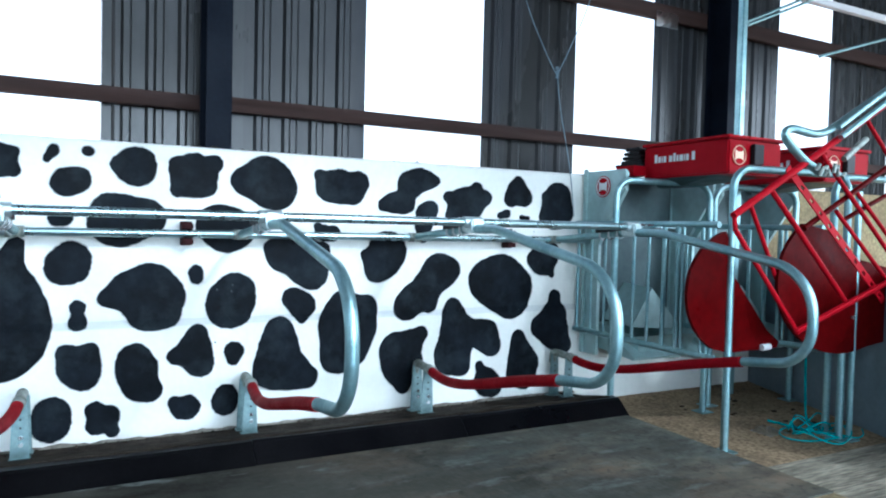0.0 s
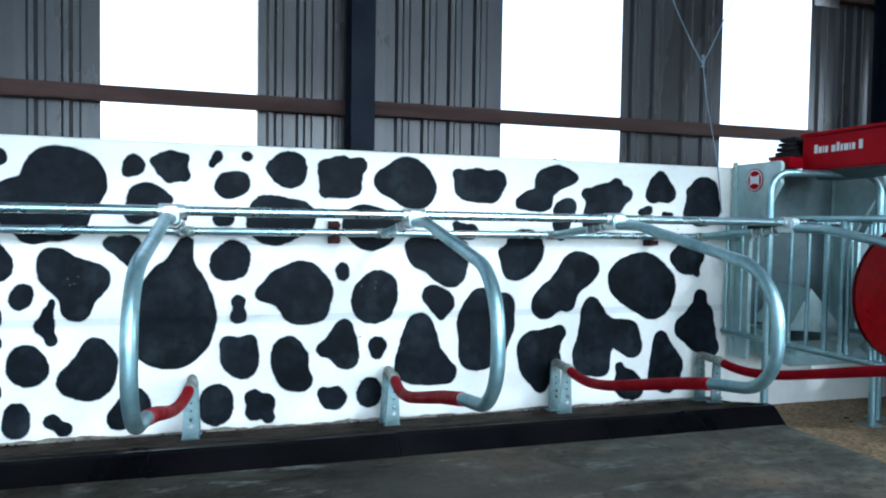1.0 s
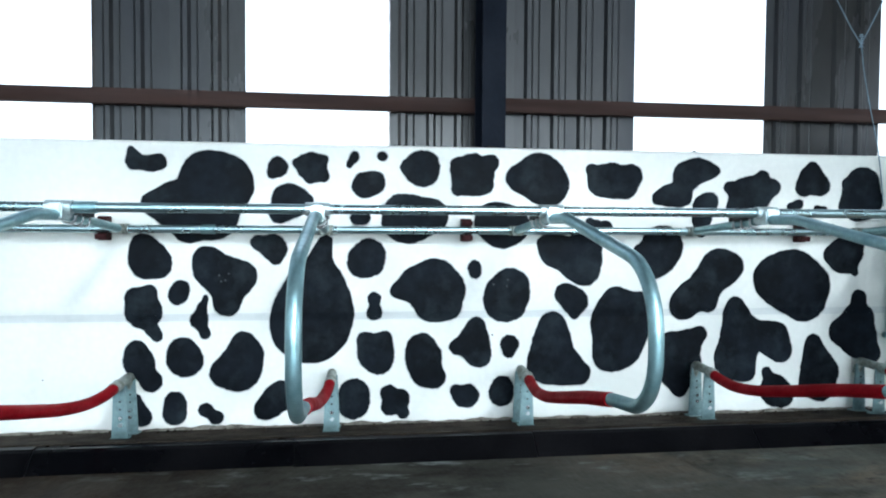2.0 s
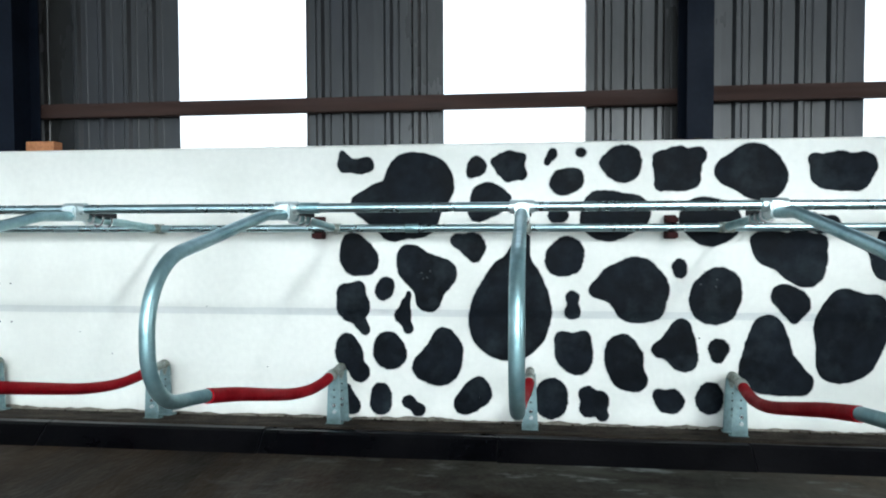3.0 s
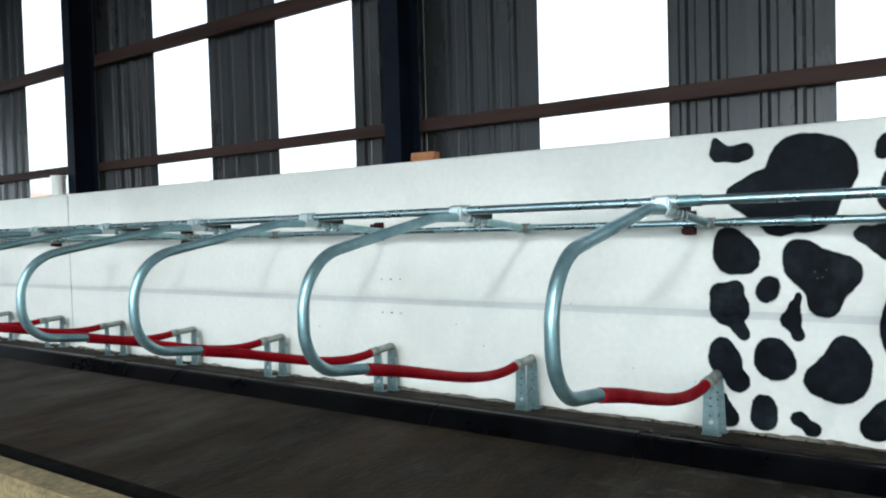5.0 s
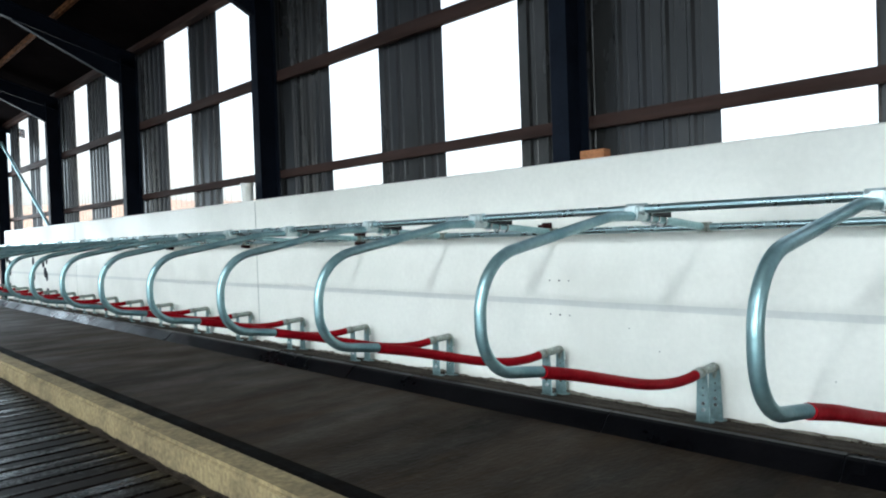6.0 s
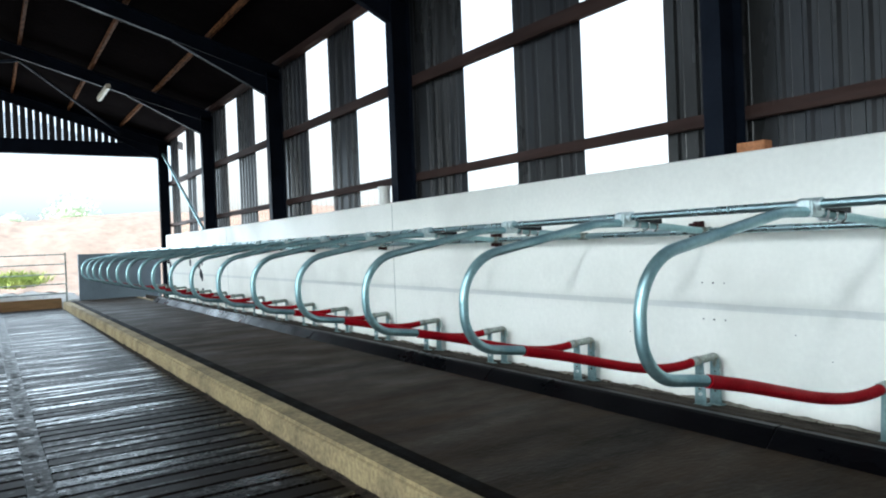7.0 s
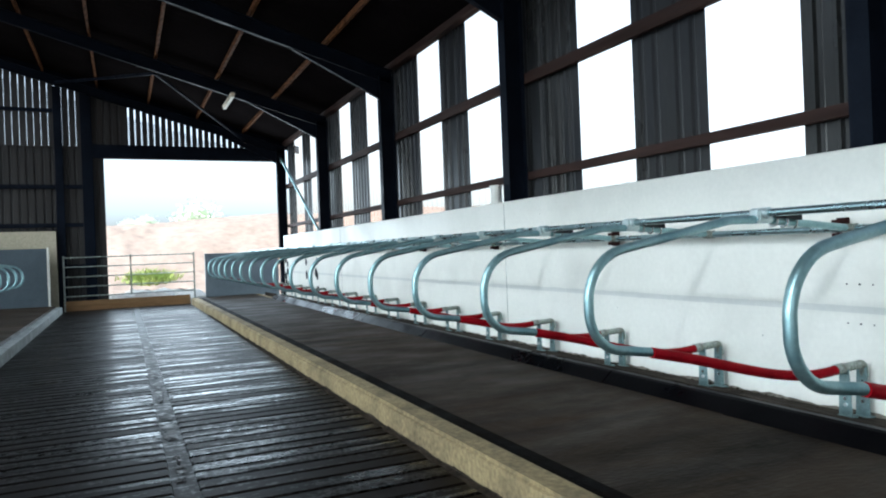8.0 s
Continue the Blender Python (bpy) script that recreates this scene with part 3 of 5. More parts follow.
spot(0.255, 0.843, 0.097, 0.176, (0.502, 0.248, 0.347), (0.481, 0.769, 0.302))
spot(0.193, 0.490, 0.237, 0.278, (0.513, 0.497, 0.440), (0.594, 0.304, 0.315), (0.219, 0.782, 0.192), (0.742, 0.820, 0.164))
spot(0.070, 0.206, 0.207, 0.261, (0.471, 0.363, 0.416), (0.492, 0.631, 0.416))
spot(0.462, 1.691, 0.257, 0.232, (0.572, 0.487, 0.474), (0.176, 0.526, 0.167), (0.744, 0.806, 0.108))
spot(0.783, 1.635, 0.318, 0.274, (0.464, 0.508, 0.461), (0.840, 0.818, 0.165), (0.152, 0.151, 0.124), (0.157, 0.748, 0.155), (0.740, 0.246, 0.128))
spot(1.152, 1.576, 0.421, 0.346, (0.525, 0.532, 0.404), (0.215, 0.503, 0.230), (0.675, 0.385, 0.353))
spot(1.688, 1.630, 0.389, 0.235, (0.493, 0.511, 0.358), (0.732, 0.316, 0.213), (0.299, 0.508, 0.326), (0.091, 0.818, 0.102), (0.799, 0.631, 0.256))
spot(0.347, 1.332, 0.427, 0.311, (0.284, 0.442, 0.325), (0.730, 0.555, 0.304), (0.254, 0.713, 0.226), (0.445, 0.495, 0.409))
spot(0.942, 1.298, 0.370, 0.299, (0.513, 0.481, 0.431), (0.335, 0.581, 0.356), (0.691, 0.508, 0.342))
spot(0.402, 0.823, 0.488, 0.412, (0.785, 0.501, 0.229), (0.354, 0.580, 0.268), (0.569, 0.318, 0.293), (0.586, 0.628, 0.340), (0.117, 0.496, 0.120), (0.765, 0.232, 0.187))
spot(0.905, 1.103, 0.088, 0.119, (0.495, 0.644, 0.397), (0.575, 0.275, 0.286))
spot(1.007, 0.816, 0.315, 0.355, (0.569, 0.618, 0.402), (0.469, 0.432, 0.439))
spot(1.362, 1.055, 0.447, 0.340, (0.641, 0.546, 0.398), (0.104, 0.832, 0.117), (0.741, 0.291, 0.245), (0.891, 0.802, 0.115), (0.293, 0.681, 0.283))
spot(1.487, 0.832, 0.225, 0.240, (0.601, 0.482, 0.377), (0.307, 0.689, 0.309), (0.593, 0.107, 0.100))
spot(0.498, 0.390, 0.266, 0.360, (0.452, 0.552, 0.381), (0.724, 0.210, 0.229), (0.392, 0.743, 0.291), (0.500, 0.295, 0.295))
spot(0.787, 0.521, 0.278, 0.334, (0.570, 0.489, 0.345), (0.620, 0.800, 0.199), (0.695, 0.241, 0.270), (0.172, 0.395, 0.149))
spot(1.124, 0.580, 0.124, 0.154, (0.498, 0.618, 0.440), (0.440, 0.239, 0.234))
spot(1.303, 0.387, 0.434, 0.497, (0.393, 0.350, 0.355), (0.386, 0.811, 0.200), (0.833, 0.166, 0.163), (0.396, 0.604, 0.279), (0.142, 0.219, 0.116), (0.615, 0.239, 0.250))
spot(0.793, 0.262, 0.194, 0.152, (0.408, 0.451, 0.350), (0.170, 0.756, 0.180), (0.631, 0.521, 0.404))
spot(1.049, 0.267, 0.167, 0.196, (0.545, 0.691, 0.316), (0.500, 0.423, 0.453))
spot(0.344, 0.199, 0.186, 0.224, (0.309, 0.376, 0.275), (0.805, 0.177, 0.181), (0.286, 0.759, 0.258), (0.703, 0.608, 0.283))
spot(2.147, 1.580, 0.483, 0.333, (0.511, 0.635, 0.239), (0.259, 0.233, 0.186), (0.813, 0.729, 0.144), (0.099, 0.175, 0.111), (0.658, 0.739, 0.209), (0.929, 0.733, 0.078), (0.437, 0.227, 0.185))
spot(2.436, 1.376, 0.182, 0.304, (0.471, 0.700, 0.335), (0.370, 0.413, 0.277), (0.719, 0.834, 0.182), (0.333, 0.140, 0.161))
spot(2.660, 1.527, 0.410, 0.310, (0.566, 0.454, 0.331), (0.858, 0.611, 0.165), (0.186, 0.156, 0.140), (0.112, 0.607, 0.109), (0.689, 0.859, 0.116), (0.440, 0.429, 0.350))
spot(3.185, 1.661, 0.256, 0.237, (0.475, 0.479, 0.401), (0.755, 0.286, 0.276), (0.226, 0.258, 0.238), (0.490, 0.851, 0.131))
spot(3.125, 1.568, 0.118, 0.071, (0.662, 0.512, 0.367), (0.213, 0.317, 0.234))
spot(3.327, 1.559, 0.093, 0.041, (0.758, 0.437, 0.272), (0.245, 0.584, 0.265))
spot(3.513, 1.492, 0.334, 0.377, (0.469, 0.382, 0.402), (0.532, 0.669, 0.360), (0.167, 0.253, 0.143), (0.677, 0.367, 0.296), (0.139, 0.694, 0.073))
spot(2.026, 1.096, 0.345, 0.358, (0.576, 0.601, 0.411), (0.451, 0.391, 0.367), (0.297, 0.166, 0.144), (0.091, 0.557, 0.083))
spot(2.284, 0.817, 0.529, 0.482, (0.661, 0.712, 0.274), (0.302, 0.340, 0.214), (0.192, 0.225, 0.203), (0.826, 0.752, 0.181), (0.500, 0.504, 0.241), (0.518, 0.259, 0.137))
spot(2.887, 0.795, 0.575, 0.498, (0.502, 0.564, 0.412), (0.667, 0.315, 0.300), (0.293, 0.598, 0.303), (0.741, 0.506, 0.275))
spot(3.409, 1.109, 0.303, 0.286, (0.513, 0.516, 0.431), (0.735, 0.717, 0.263), (0.169, 0.538, 0.161), (0.785, 0.094, 0.073))
spot(3.466, 0.496, 0.399, 0.518, (0.579, 0.319, 0.299), (0.822, 0.121, 0.151), (0.546, 0.879, 0.127), (0.269, 0.424, 0.227), (0.544, 0.581, 0.270))
spot(1.734, 0.473, 0.425, 0.570, (0.495, 0.578, 0.419), (0.453, 0.322, 0.342), (0.419, 0.811, 0.214), (0.804, 0.803, 0.158), (0.317, 0.207, 0.229))
spot(2.181, 0.289, 0.377, 0.485, (0.634, 0.750, 0.229), (0.472, 0.458, 0.378), (0.860, 0.887, 0.127), (0.329, 0.666, 0.287), (0.485, 0.124, 0.134))
spot(2.609, 0.383, 0.578, 0.591, (0.360, 0.526, 0.276), (0.271, 0.276, 0.266), (0.780, 0.523, 0.181), (0.280, 0.762, 0.169), (0.853, 0.364, 0.154), (0.648, 0.583, 0.125), (0.263, 0.897, 0.103), (0.419, 0.120, 0.119))
spot(2.953, 0.198, 0.255, 0.289, (0.410, 0.415, 0.391), (0.679, 0.286, 0.298), (0.184, 0.848, 0.133))
spot(3.244, 0.235, 0.301, 0.472, (0.714, 0.423, 0.218), (0.370, 0.727, 0.211), (0.568, 0.208, 0.252), (0.328, 0.880, 0.145), (0.458, 0.514, 0.317), (0.413, 0.305, 0.319))
spot(1.695, 1.373, 0.185, 0.130, (0.330, 0.424, 0.343), (0.713, 0.441, 0.325), (0.109, 0.817, 0.126))
rng = random.Random(11)
for x in (-17.75, -17.95, -18.9, -21.5, -21.2, -22.0, -21.35):
    for k in range(3):
        z = 0.45 + 0.36 * k + rng.uniform(-0.08, 0.08)
        spot(max(-21.55, x + rng.uniform(-0.16, -0.02)), z - 0.1, rng.uniform(0.13, 0.24), rng.uniform(0.15, 0.28), (0.5, 0.5, 0.5))

# ---- slatted alley ----
bm = B()
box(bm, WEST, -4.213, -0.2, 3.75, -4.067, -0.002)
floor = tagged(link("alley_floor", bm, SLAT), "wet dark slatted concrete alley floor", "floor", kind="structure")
# grime trodden over the slat ends along the middle of the alley
bm = B()
crust = []
for i in range(620):
    x = -19.0 + 22.6 * i / 619
    wide = 0.040 + 0.036 * noise.noise((x * 0.8, 3, 1))
    a = -4.140 - wide - 0.034 * noise.noise((x * 4.3, 1, 1)) - 0.040 * noise.noise((x * 17, 4, 1))
    b = -4.140 + wide + 0.034 * noise.noise((x * 4.1, 7, 1)) + 0.040 * noise.noise((x * 19, 9, 1))
    h = 0.0035 + 0.0025 * noise.noise((x * 3.0, 5, 5))
    crust.append(((x, a, 0.001), (x, a + 0.018, h), (x, -4.14, h + 0.003 * noise.noise((x * 9, 0, 2))), (x, b - 0.018, h), (x, b, 0.001)))
for p, q in zip(crust, crust[1:]):
    if noise.noise((p[0][0] * 1.9, 8, 8)) + 0.6 * noise.noise((p[0][0] * 7, 2, 8)) < -0.02:
        continue
    faces(bm, [*p, *q], [(j, 5 + j, 6 + j, 1 + j) for j in range(4)], True)
bmesh.ops.remove_doubles(bm, verts=bm.verts[:], dist=0.0002)
bmesh.ops.recalc_face_normals(bm, faces=bm.faces[:])
part("grime_crust", bm, GRIME, floor, "uneven grey grime over the slat ends")
slat_meshes = []
for length in (1.448, 1.783):
    bm = B()
    box(bm, -0.0765, 0, -0.19, 0.0765, length, 0.0, 0.006)
    me = bpy.data.meshes.new("slat")
    bm.to_mesh(me)
    bm.free()
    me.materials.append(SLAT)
    slat_meshes.append(me)

# ---- black kerb along the wall ----
kerb = holder("brisket_kerb", 0, 0, 0, "black rubber brisket kerb in butted lengths", "kerb")
bm = B()
prism(bm, [(-0.826, 0.175), (-0.822, 0.197), (-0.722, 0.287), (-0.70, 0.298), (-0.635, 0.298), (-0.62, 0.289), (-0.62, 0.175)], -0.6494, 0.6494)
bmesh.ops.bevel(bm, geom=[e for e in bm.edges if abs(e.verts[0].co.x - e.verts[1].co.x) < 0.01], offset=0.004, segments=1, affect="EDGES")
first = part("kerb_block", bm, RUBBER, kerb)
first.location = (3.76 - 0.65, 0, 0)
for k in range(1, 18):
    o = first.copy()
    scene.collection.objects.link(o)
    o.location = (3.76 - 0.65 - 1.3 * k, 0.006 * math.sin(k * 2.3), 0.003 * math.sin(k * 1.7))
    o.rotation_euler = (0, 0, 0.002 * math.sin(k * 3.1))

# dry dirt trodden onto the top of the kerb
bm = B()
strip = []
for i in range(420):
    x = -17.0 + 20.7 * i / 419
    front = -0.660 - 0.028 * min(1, max(0, (x - 0.2) / 1.5)) + 0.014 * noise.noise((x * 3.1, 4, 0)) + 0.008 * noise.noise((x * 13, 2, 0))
    strip.append(((x, front, 0.3005), (x, -0.640, 0.3035 + 0.002 * noise.noise((x * 6, 0, 1))), (x, -0.612, 0.288)))
for a, b in zip(strip, strip[1:]):
    faces(bm, [*a, *b], [(0, 3, 4, 1), (1, 4, 5, 2)])
bmesh.ops.remove_doubles(bm, verts=bm.verts[:], dist=0.0002)
tagged(link("kerb_dirt", bm, DIRT), "thin layer of dry brown dirt on the kerb top", "dirt", kind="structure")

# ---- rails ----
rail = holder("neck_rail", 0, 0, 0, "galvanised neck rail of joined tubes over the cubicles", "rail")
for k in range(5):
    a, b = -22.3 + 5.3 * k, min(-22.3 + 5.3 * (k + 1), 4.03)
    part("rail_tube", tube(B(), [(a, -0.9, 1.525), (b, -0.9, 1.525)], 0.0245, 20), RAIL, rail)
    if k:
        part("sleeve", tube(B(), [(a - 0.05, -0.9, 1.525), (a + 0.05, -0.9, 1.525)], 0.029, 14), STEEL, rail)
rail2 = holder("wall_rail", 0, 0, 0, "galvanised rail along the painted wall", "rail")
for k in range(5):
    a, b = -21.9 + 5.3 * k, min(-21.9 + 5.3 * (k + 1), 4.03)
    part("rail_tube", tube(B(), [(a, -0.085, 1.415), (b, -0.085, 1.415)], 0.0245, 20), RAIL, rail2)
    if k:
        part("sleeve", tube(B(), [(a - 0.04, -0.085, 1.415), (a + 0.04, -0.085, 1.415)], 0.029, 14), STEEL, rail2)
for x in (3.2, 0.885, -1.31, -3.69, -6.05, -8.45, -10.8, -13.2, -15.6, -18.0, -20.4):
    bm = B()
    box(bm, x - 0.034, -0.055, 1.345, x + 0.034, -0.008, 1.49, 0.004)
    box(bm, x - 0.034, -0.105, 1.352, x + 0.034, -0.055, 1.386, 0.003)
    box(bm, x - 0.034, -0.105, 1.446, x + 0.034, -0.055, 1.476, 0.003)
    part("rail_bracket", bm, RUST, rail2, "rusty red wall bracket")

# ---- cubicle dividers ----


def divider():
    d = holder("cubicle_divider", 0, 0, 0, "galvanised cubicle divider loop with red rubber hose foot", "divider", "cubicle dividers along the wall")
    path = bent([(0, -0.80, 1.488), (0, -1.17, 1.487), (0, -2.205, 1.30), (0, -2.200, 0.822), (0, -1.80, 0.766)], [0.45, 0.33, 0.22], 10)
    part("loop", tube(B(), path, 0.0265, 16), STEEL, d)
    hose = curve([(0, -1.79, 0.762), (0, -1.50, 0.698), (0, -1.20, 0.622), (0, -0.88, 0.545), (0.012, -0.62, 0.505), (0.028, -0.43, 0.502), (0.038, -0.29, 0.517)], 5)
    part("hose", tube(B(), hose, 0.031, 14), HOSE, d, "red rubber hose sleeve")
    part("hose_clip", tube(B(), [(0.036, -0.335, 0.513), (0.040, -0.27, 0.519)], 0.034, 14), ZINC, d)
    part("foot_pipe", tube(B(), bent([(0.04, -0.29, 0.518), (0.04, -0.075, 0.527), (0.04, -0.06, 0.44)], 0.03, 5), 0.028, 12), ZINC, d, "dull zinc foot pipe")
    for y, w, foot in ((-0.255, 0.040, 0.205), (-0.085, 0.042, 0.182)):
        bm = B()
        prism(bm, [(0.04 - w * 0.8, 0.51), (0.04 + w * 0.8, 0.51), (0.04 + w, 0.34), (0.04 + w * 1.15, foot), (0.04 - w * 1.15, foot), (0.04 - w, 0.34)], y - 0.004, y + 0.004, "y")
        box(bm, 0.04 - w * 1.25, y - 0.05, foot - 0.006, 0.04 + w * 1.25, y + 0.045, foot + 0.006)
        pl = part("foot_plate", bm, PLATE, d)
        for z in (0.285, 0.325):
            part("bolt", disc(B(), (0.046, y - 0.008, z), (0, 1, 0), 0.012, 0.014, 8), BRIGHT, pl)
        for z in (0.375, 0.42):
            part("bolt_hole", disc(B(), (0.044, y - 0.004, z), (0, 1, 0), 0.006, 0.006, 8), BOLT, pl)
    bm = B()
    tube(bm, [(-0.06, -0.9, 1.525), (0.06, -0.9, 1.525)], 0.034, 14)
    box(bm, -0.035, -0.965, 1.462, 0.035, -0.835, 1.545, 0.01)
    part("clamp", bm, CAST, d, "cast galvanised clamp on the neck rail")
    part("stub_pipe", tube(B(), [(0, -0.86, 1.485), (0, -0.08, 1.415)], 0.024, 12), STEEL, d)
    plate = B()
    faces(plate, [(x, y, 1.415 + (-0.08 - y) * 0.0897 + h) for h in (0.016, 0.062) for y in (-0.835, -0.60) for x in (-0.044, 0.046)],
          [(0, 2, 3, 1), (4, 5, 7, 6), (0, 1, 5, 4), (2, 6, 7, 3), (0, 4, 6, 2), (1, 3, 7, 5)])
    grip = part("clamp_plate", plate, DARKPLASTIC, d, "dark flat clamp plate")
    for y in (-0.80, -0.715, -0.63):
        z = 1.415 + (-0.08 - y) * 0.0897
        ring = [(0.034 * math.cos(a), y, z + 0.034 * math.sin(a)) for a in [radians(200 + 14 * i) for i in range(11)]]
        part("u_bolt", tube(B(), [(0.034 * math.cos(radians(200)), y, z + 0.075), *ring, (0.034 * math.cos(radians(340)), y, z + 0.075)], 0.0065, 8), BRIGHT, grip, "bright u-bolt")
        for x in (-0.032, 0.032):
            part("nut", disc(B(), (x, y, z + 0.064), (0, 0, 1), 0.011, 0.014, 6), BOLT, grip)
    bm = B()
    tube(bm, [(-0.045, -0.085, 1.415), (0.045, -0.085, 1.415)], 0.032, 12)
    box(bm, -0.03, -0.14, 1.385, 0.03, -0.09, 1.445, 0.006)
    part("rail_clamp", bm, ZINC, d)
    return d


TWIST = [-0.37, -0.02, -1.4, -0.53, -0.6, -0.42, 2.83]
d0 = divider()
d0.location = (FIRST * PITCH, 0, 0)
for k in range(FIRST + 1, LAST + 1):
    copy_thing(d0, pose(k * PITCH, 0.004 * math.sin(k * 5.1), 0, 0, 0, TWIST[k + 3] if k >= -3 else 0.5 * math.sin(k * 2.7)))

# ---- steel frame, cladding, windows of the north side ----


def rib_profile(x0, x1, y, pitch=0.2):
    """Box-profile sheet seen from above: narrow ribs standing out of a flat pan."""
    pts, x = [(x0, y)], x0 + pitch * 0.35
    while x + 0.075 < x1:
        pts += [(x, y), (x + 0.020, y - 0.024), (x + 0.05, y - 0.024), (x + 0.070, y), (x + 0.105, y), (x + 0.112, y - 0.004), (x + 0.119, y)]
        x += pitch
    return pts + [(x1, y)]


def sheet(name, x0, x1, z0, z1, y, mat, parent, label="", slope=0.0, axis="x"):
    pr = rib_profile(x0, x1, y)
    bm = B()
    lo = [(a, b, z0) for a, b in pr]
    hi = [(a, b, z1 + slope * (a - x0)) for a, b in pr]
    if axis == "y":
        lo, hi = [(b, a, c) for a, b, c in lo], [(b, a, c) for a, b, c in hi]
    n = len(pr)
    faces(bm, lo + hi, [(i, i + 1, n + i + 1, n + i) for i in range(n - 1)])
    return part(name, bm, mat, parent, label)


clad = holder("wall_cladding_north", 0, 0, 0, "grey box-profile cladding above the wall with translucent strips", "cladding", kind="structure")
last_edge = -0.70
for k in range(-5, 3):
    x0 = COL0 + BAY * k
    e1, e2, e3, e4 = {-5: (0.95, 1.93, 2.9, 3.85), -4: (1.05, 1.90, 3.1, 4.05), -3: (1.17, 2.12, 3.12, 4.12), -2: (1.185, 2.125, 3.14, 4.113), -1: (1.144, 2.112, 3.115, 4.092), 0: (1.112, 2.145, 3.108, 4.03), 1: (1.02, 1.91, 3.0, 3.95)}.get(k, (1.13, 2.14, 3.12, 4.10))
    marks = [(last_edge, e1, 0), (e1, e2, 1), (e2, e3, 0), (e3, e4, 1)]
    last_edge = e4 - BAY
    for a, b, clear in marks:
        u, v = max(x0 + a, WEST), min(x0 + b, EAST)
        if v - u < 0.1:
            continue
        if clear:
            p = sheet("translucent_panel", u, v, 1.9, 4.97, 0.52, PANE, clad, "milky translucent corrugated panel")
            p.visible_shadow = False
        else:
            half = (u + v) / 2
            sheet("sheet", u, half, 1.9, 5.01, 0.52, SHEET, clad)
            sheet("sheet", half, v, 1.9, 5.01, 0.52, SHEET, clad)

for z0, z1 in ((2.25, 2.35), (3.50, 3.64)):
    g = holder("girt", 0, 0, 0, "weathered brown timber side rail fixed behind the columns", "girt", "side rails", "structure")
    for k in range(-6, 3):
        a, b = max(COL0 + BAY * k, WEST), min(COL0 + BAY * (k + 1), EAST)
        if b - a > 0.3:
            part("girt_length", box(B(), a + 0.003, 0.41 - 0.004 * (k % 2), z0 - 0.006 * (k % 3), b - 0.003, 0.478, z1 - 0.006 * (k % 3), 0.005), GIRT, g)
bm = B()
box(bm, WEST, 0.33, 4.87, EAST, 0.478, 4.985, 0.005)
tagged(link("eaves_beam", bm, GIRT), "brown timber eaves beam above the windows", "beam", kind="structure")


def i_section(w, d, t):
    a, b = w / 2, d / 2
    return [(-a, -b), (a, -b), (a, -b + t), (t / 2, -b + t), (t / 2, b - t), (a, b - t), (a, b), (-a, b), (-a, b - t), (-t / 2, b - t), (-t / 2, -b + t), (-a, -b + t)]


def steel_frame(x):
    f = holder("steel_portal_frame", x, 0, 0, "dark navy painted steel portal frame", "steel frame", "portal frames", "structure")
    for y in (0.27, SOUTH + 0.2):
        part("column", prism(B(), [(a, b + y) for a, b in i_section(0.16, 0.28, 0.014)], -0.3, rafter_z(min(y, 0.3)) + 0.12, "z"), FRAME, f)
    for s in (1, -1):
        y0 = 0.41 if s > 0 else SOUTH + 0.06
        h = 0.27
        for dx0, dx1, dz0, dz1 in ((-0.05, 0.05, 0.0, 0.014), (-0.007, 0.007, 0.014, h - 0.014), (-0.08, 0.08, h - 0.014, h)):
            ya, yb = y0, RIDGE
            za, zb = 4.70 - SLOPE * 0.41, rafter_z(RIDGE)
            bm = B()
            faces(bm, [(dx0, ya, za + dz0), (dx1, ya, za + dz0), (dx1, yb, zb + dz0), (dx0, yb, zb + dz0), (dx0, ya, za + dz1), (dx1, ya, za + dz1), (dx1, yb, zb + dz1), (dx0, yb, zb + dz1)],
                  [(0, 1, 2, 3), (4, 7, 6, 5), (0, 4, 5, 1), (3, 2, 6, 7), (0, 3, 7, 4), (1, 5, 6, 2)])
            part("rafter_plate", bm, FRAME, f)
        # haunch under the rafter at the column
        bm = B()
        ya, yb = (0.13, -1.5) if s > 0 else (SOUTH + 0.34, SOUTH + 1.95)
        za = rafter_z(0.13)
        prism(bm, [(ya, za - 0.34), (yb, rafter_z(-1.5) - 0.004), (ya, za - 0.004)], -0.006, 0.006)
        fl = [(ya, za - 0.35), (yb, rafter_z(-1.5) - 0.02), (yb, rafter_z(-1.5) - 0.006), (ya, za - 0.336)]
        prism(bm, fl, -0.05, 0.05)
        part("haunch", bm, FRAME, f)
    return f


f0 = steel_frame(COL0 - 5 * BAY)
for x in (-17.85, -13.12, -8.40, -3.65, 1.095, 5.82, 10.72):
    copy_thing(f0, pose(x, 0, 0))

# ---- roof ----


def roof_strips(bm, s, a, b, x0, x1):
    """Corrugated sheet, top and underside, between two lines of one slope; s is 1 north, -1 south."""
    def z(y):
        return rafter_z(y) + 0.41
    xs = [x0 + i * 0.145 for i in range(int((x1 - x0) / 0.145) + 1)]
    for i in range(len(xs) - 1):
        u, v = 0.010 * (i % 2), 0.010 * ((i + 1) % 2)
        q = [(xs[i], a, z(a) + u), (xs[i + 1], a, z(a) + v), (xs[i + 1], b, z(b) + v), (xs[i], b, z(b) + u)]
        faces(bm, q, [(0, 1, 2, 3)])
        faces(bm, [(p[0], p[1], p[2] + 0.05) for p in q], [(3, 2, 1, 0)])


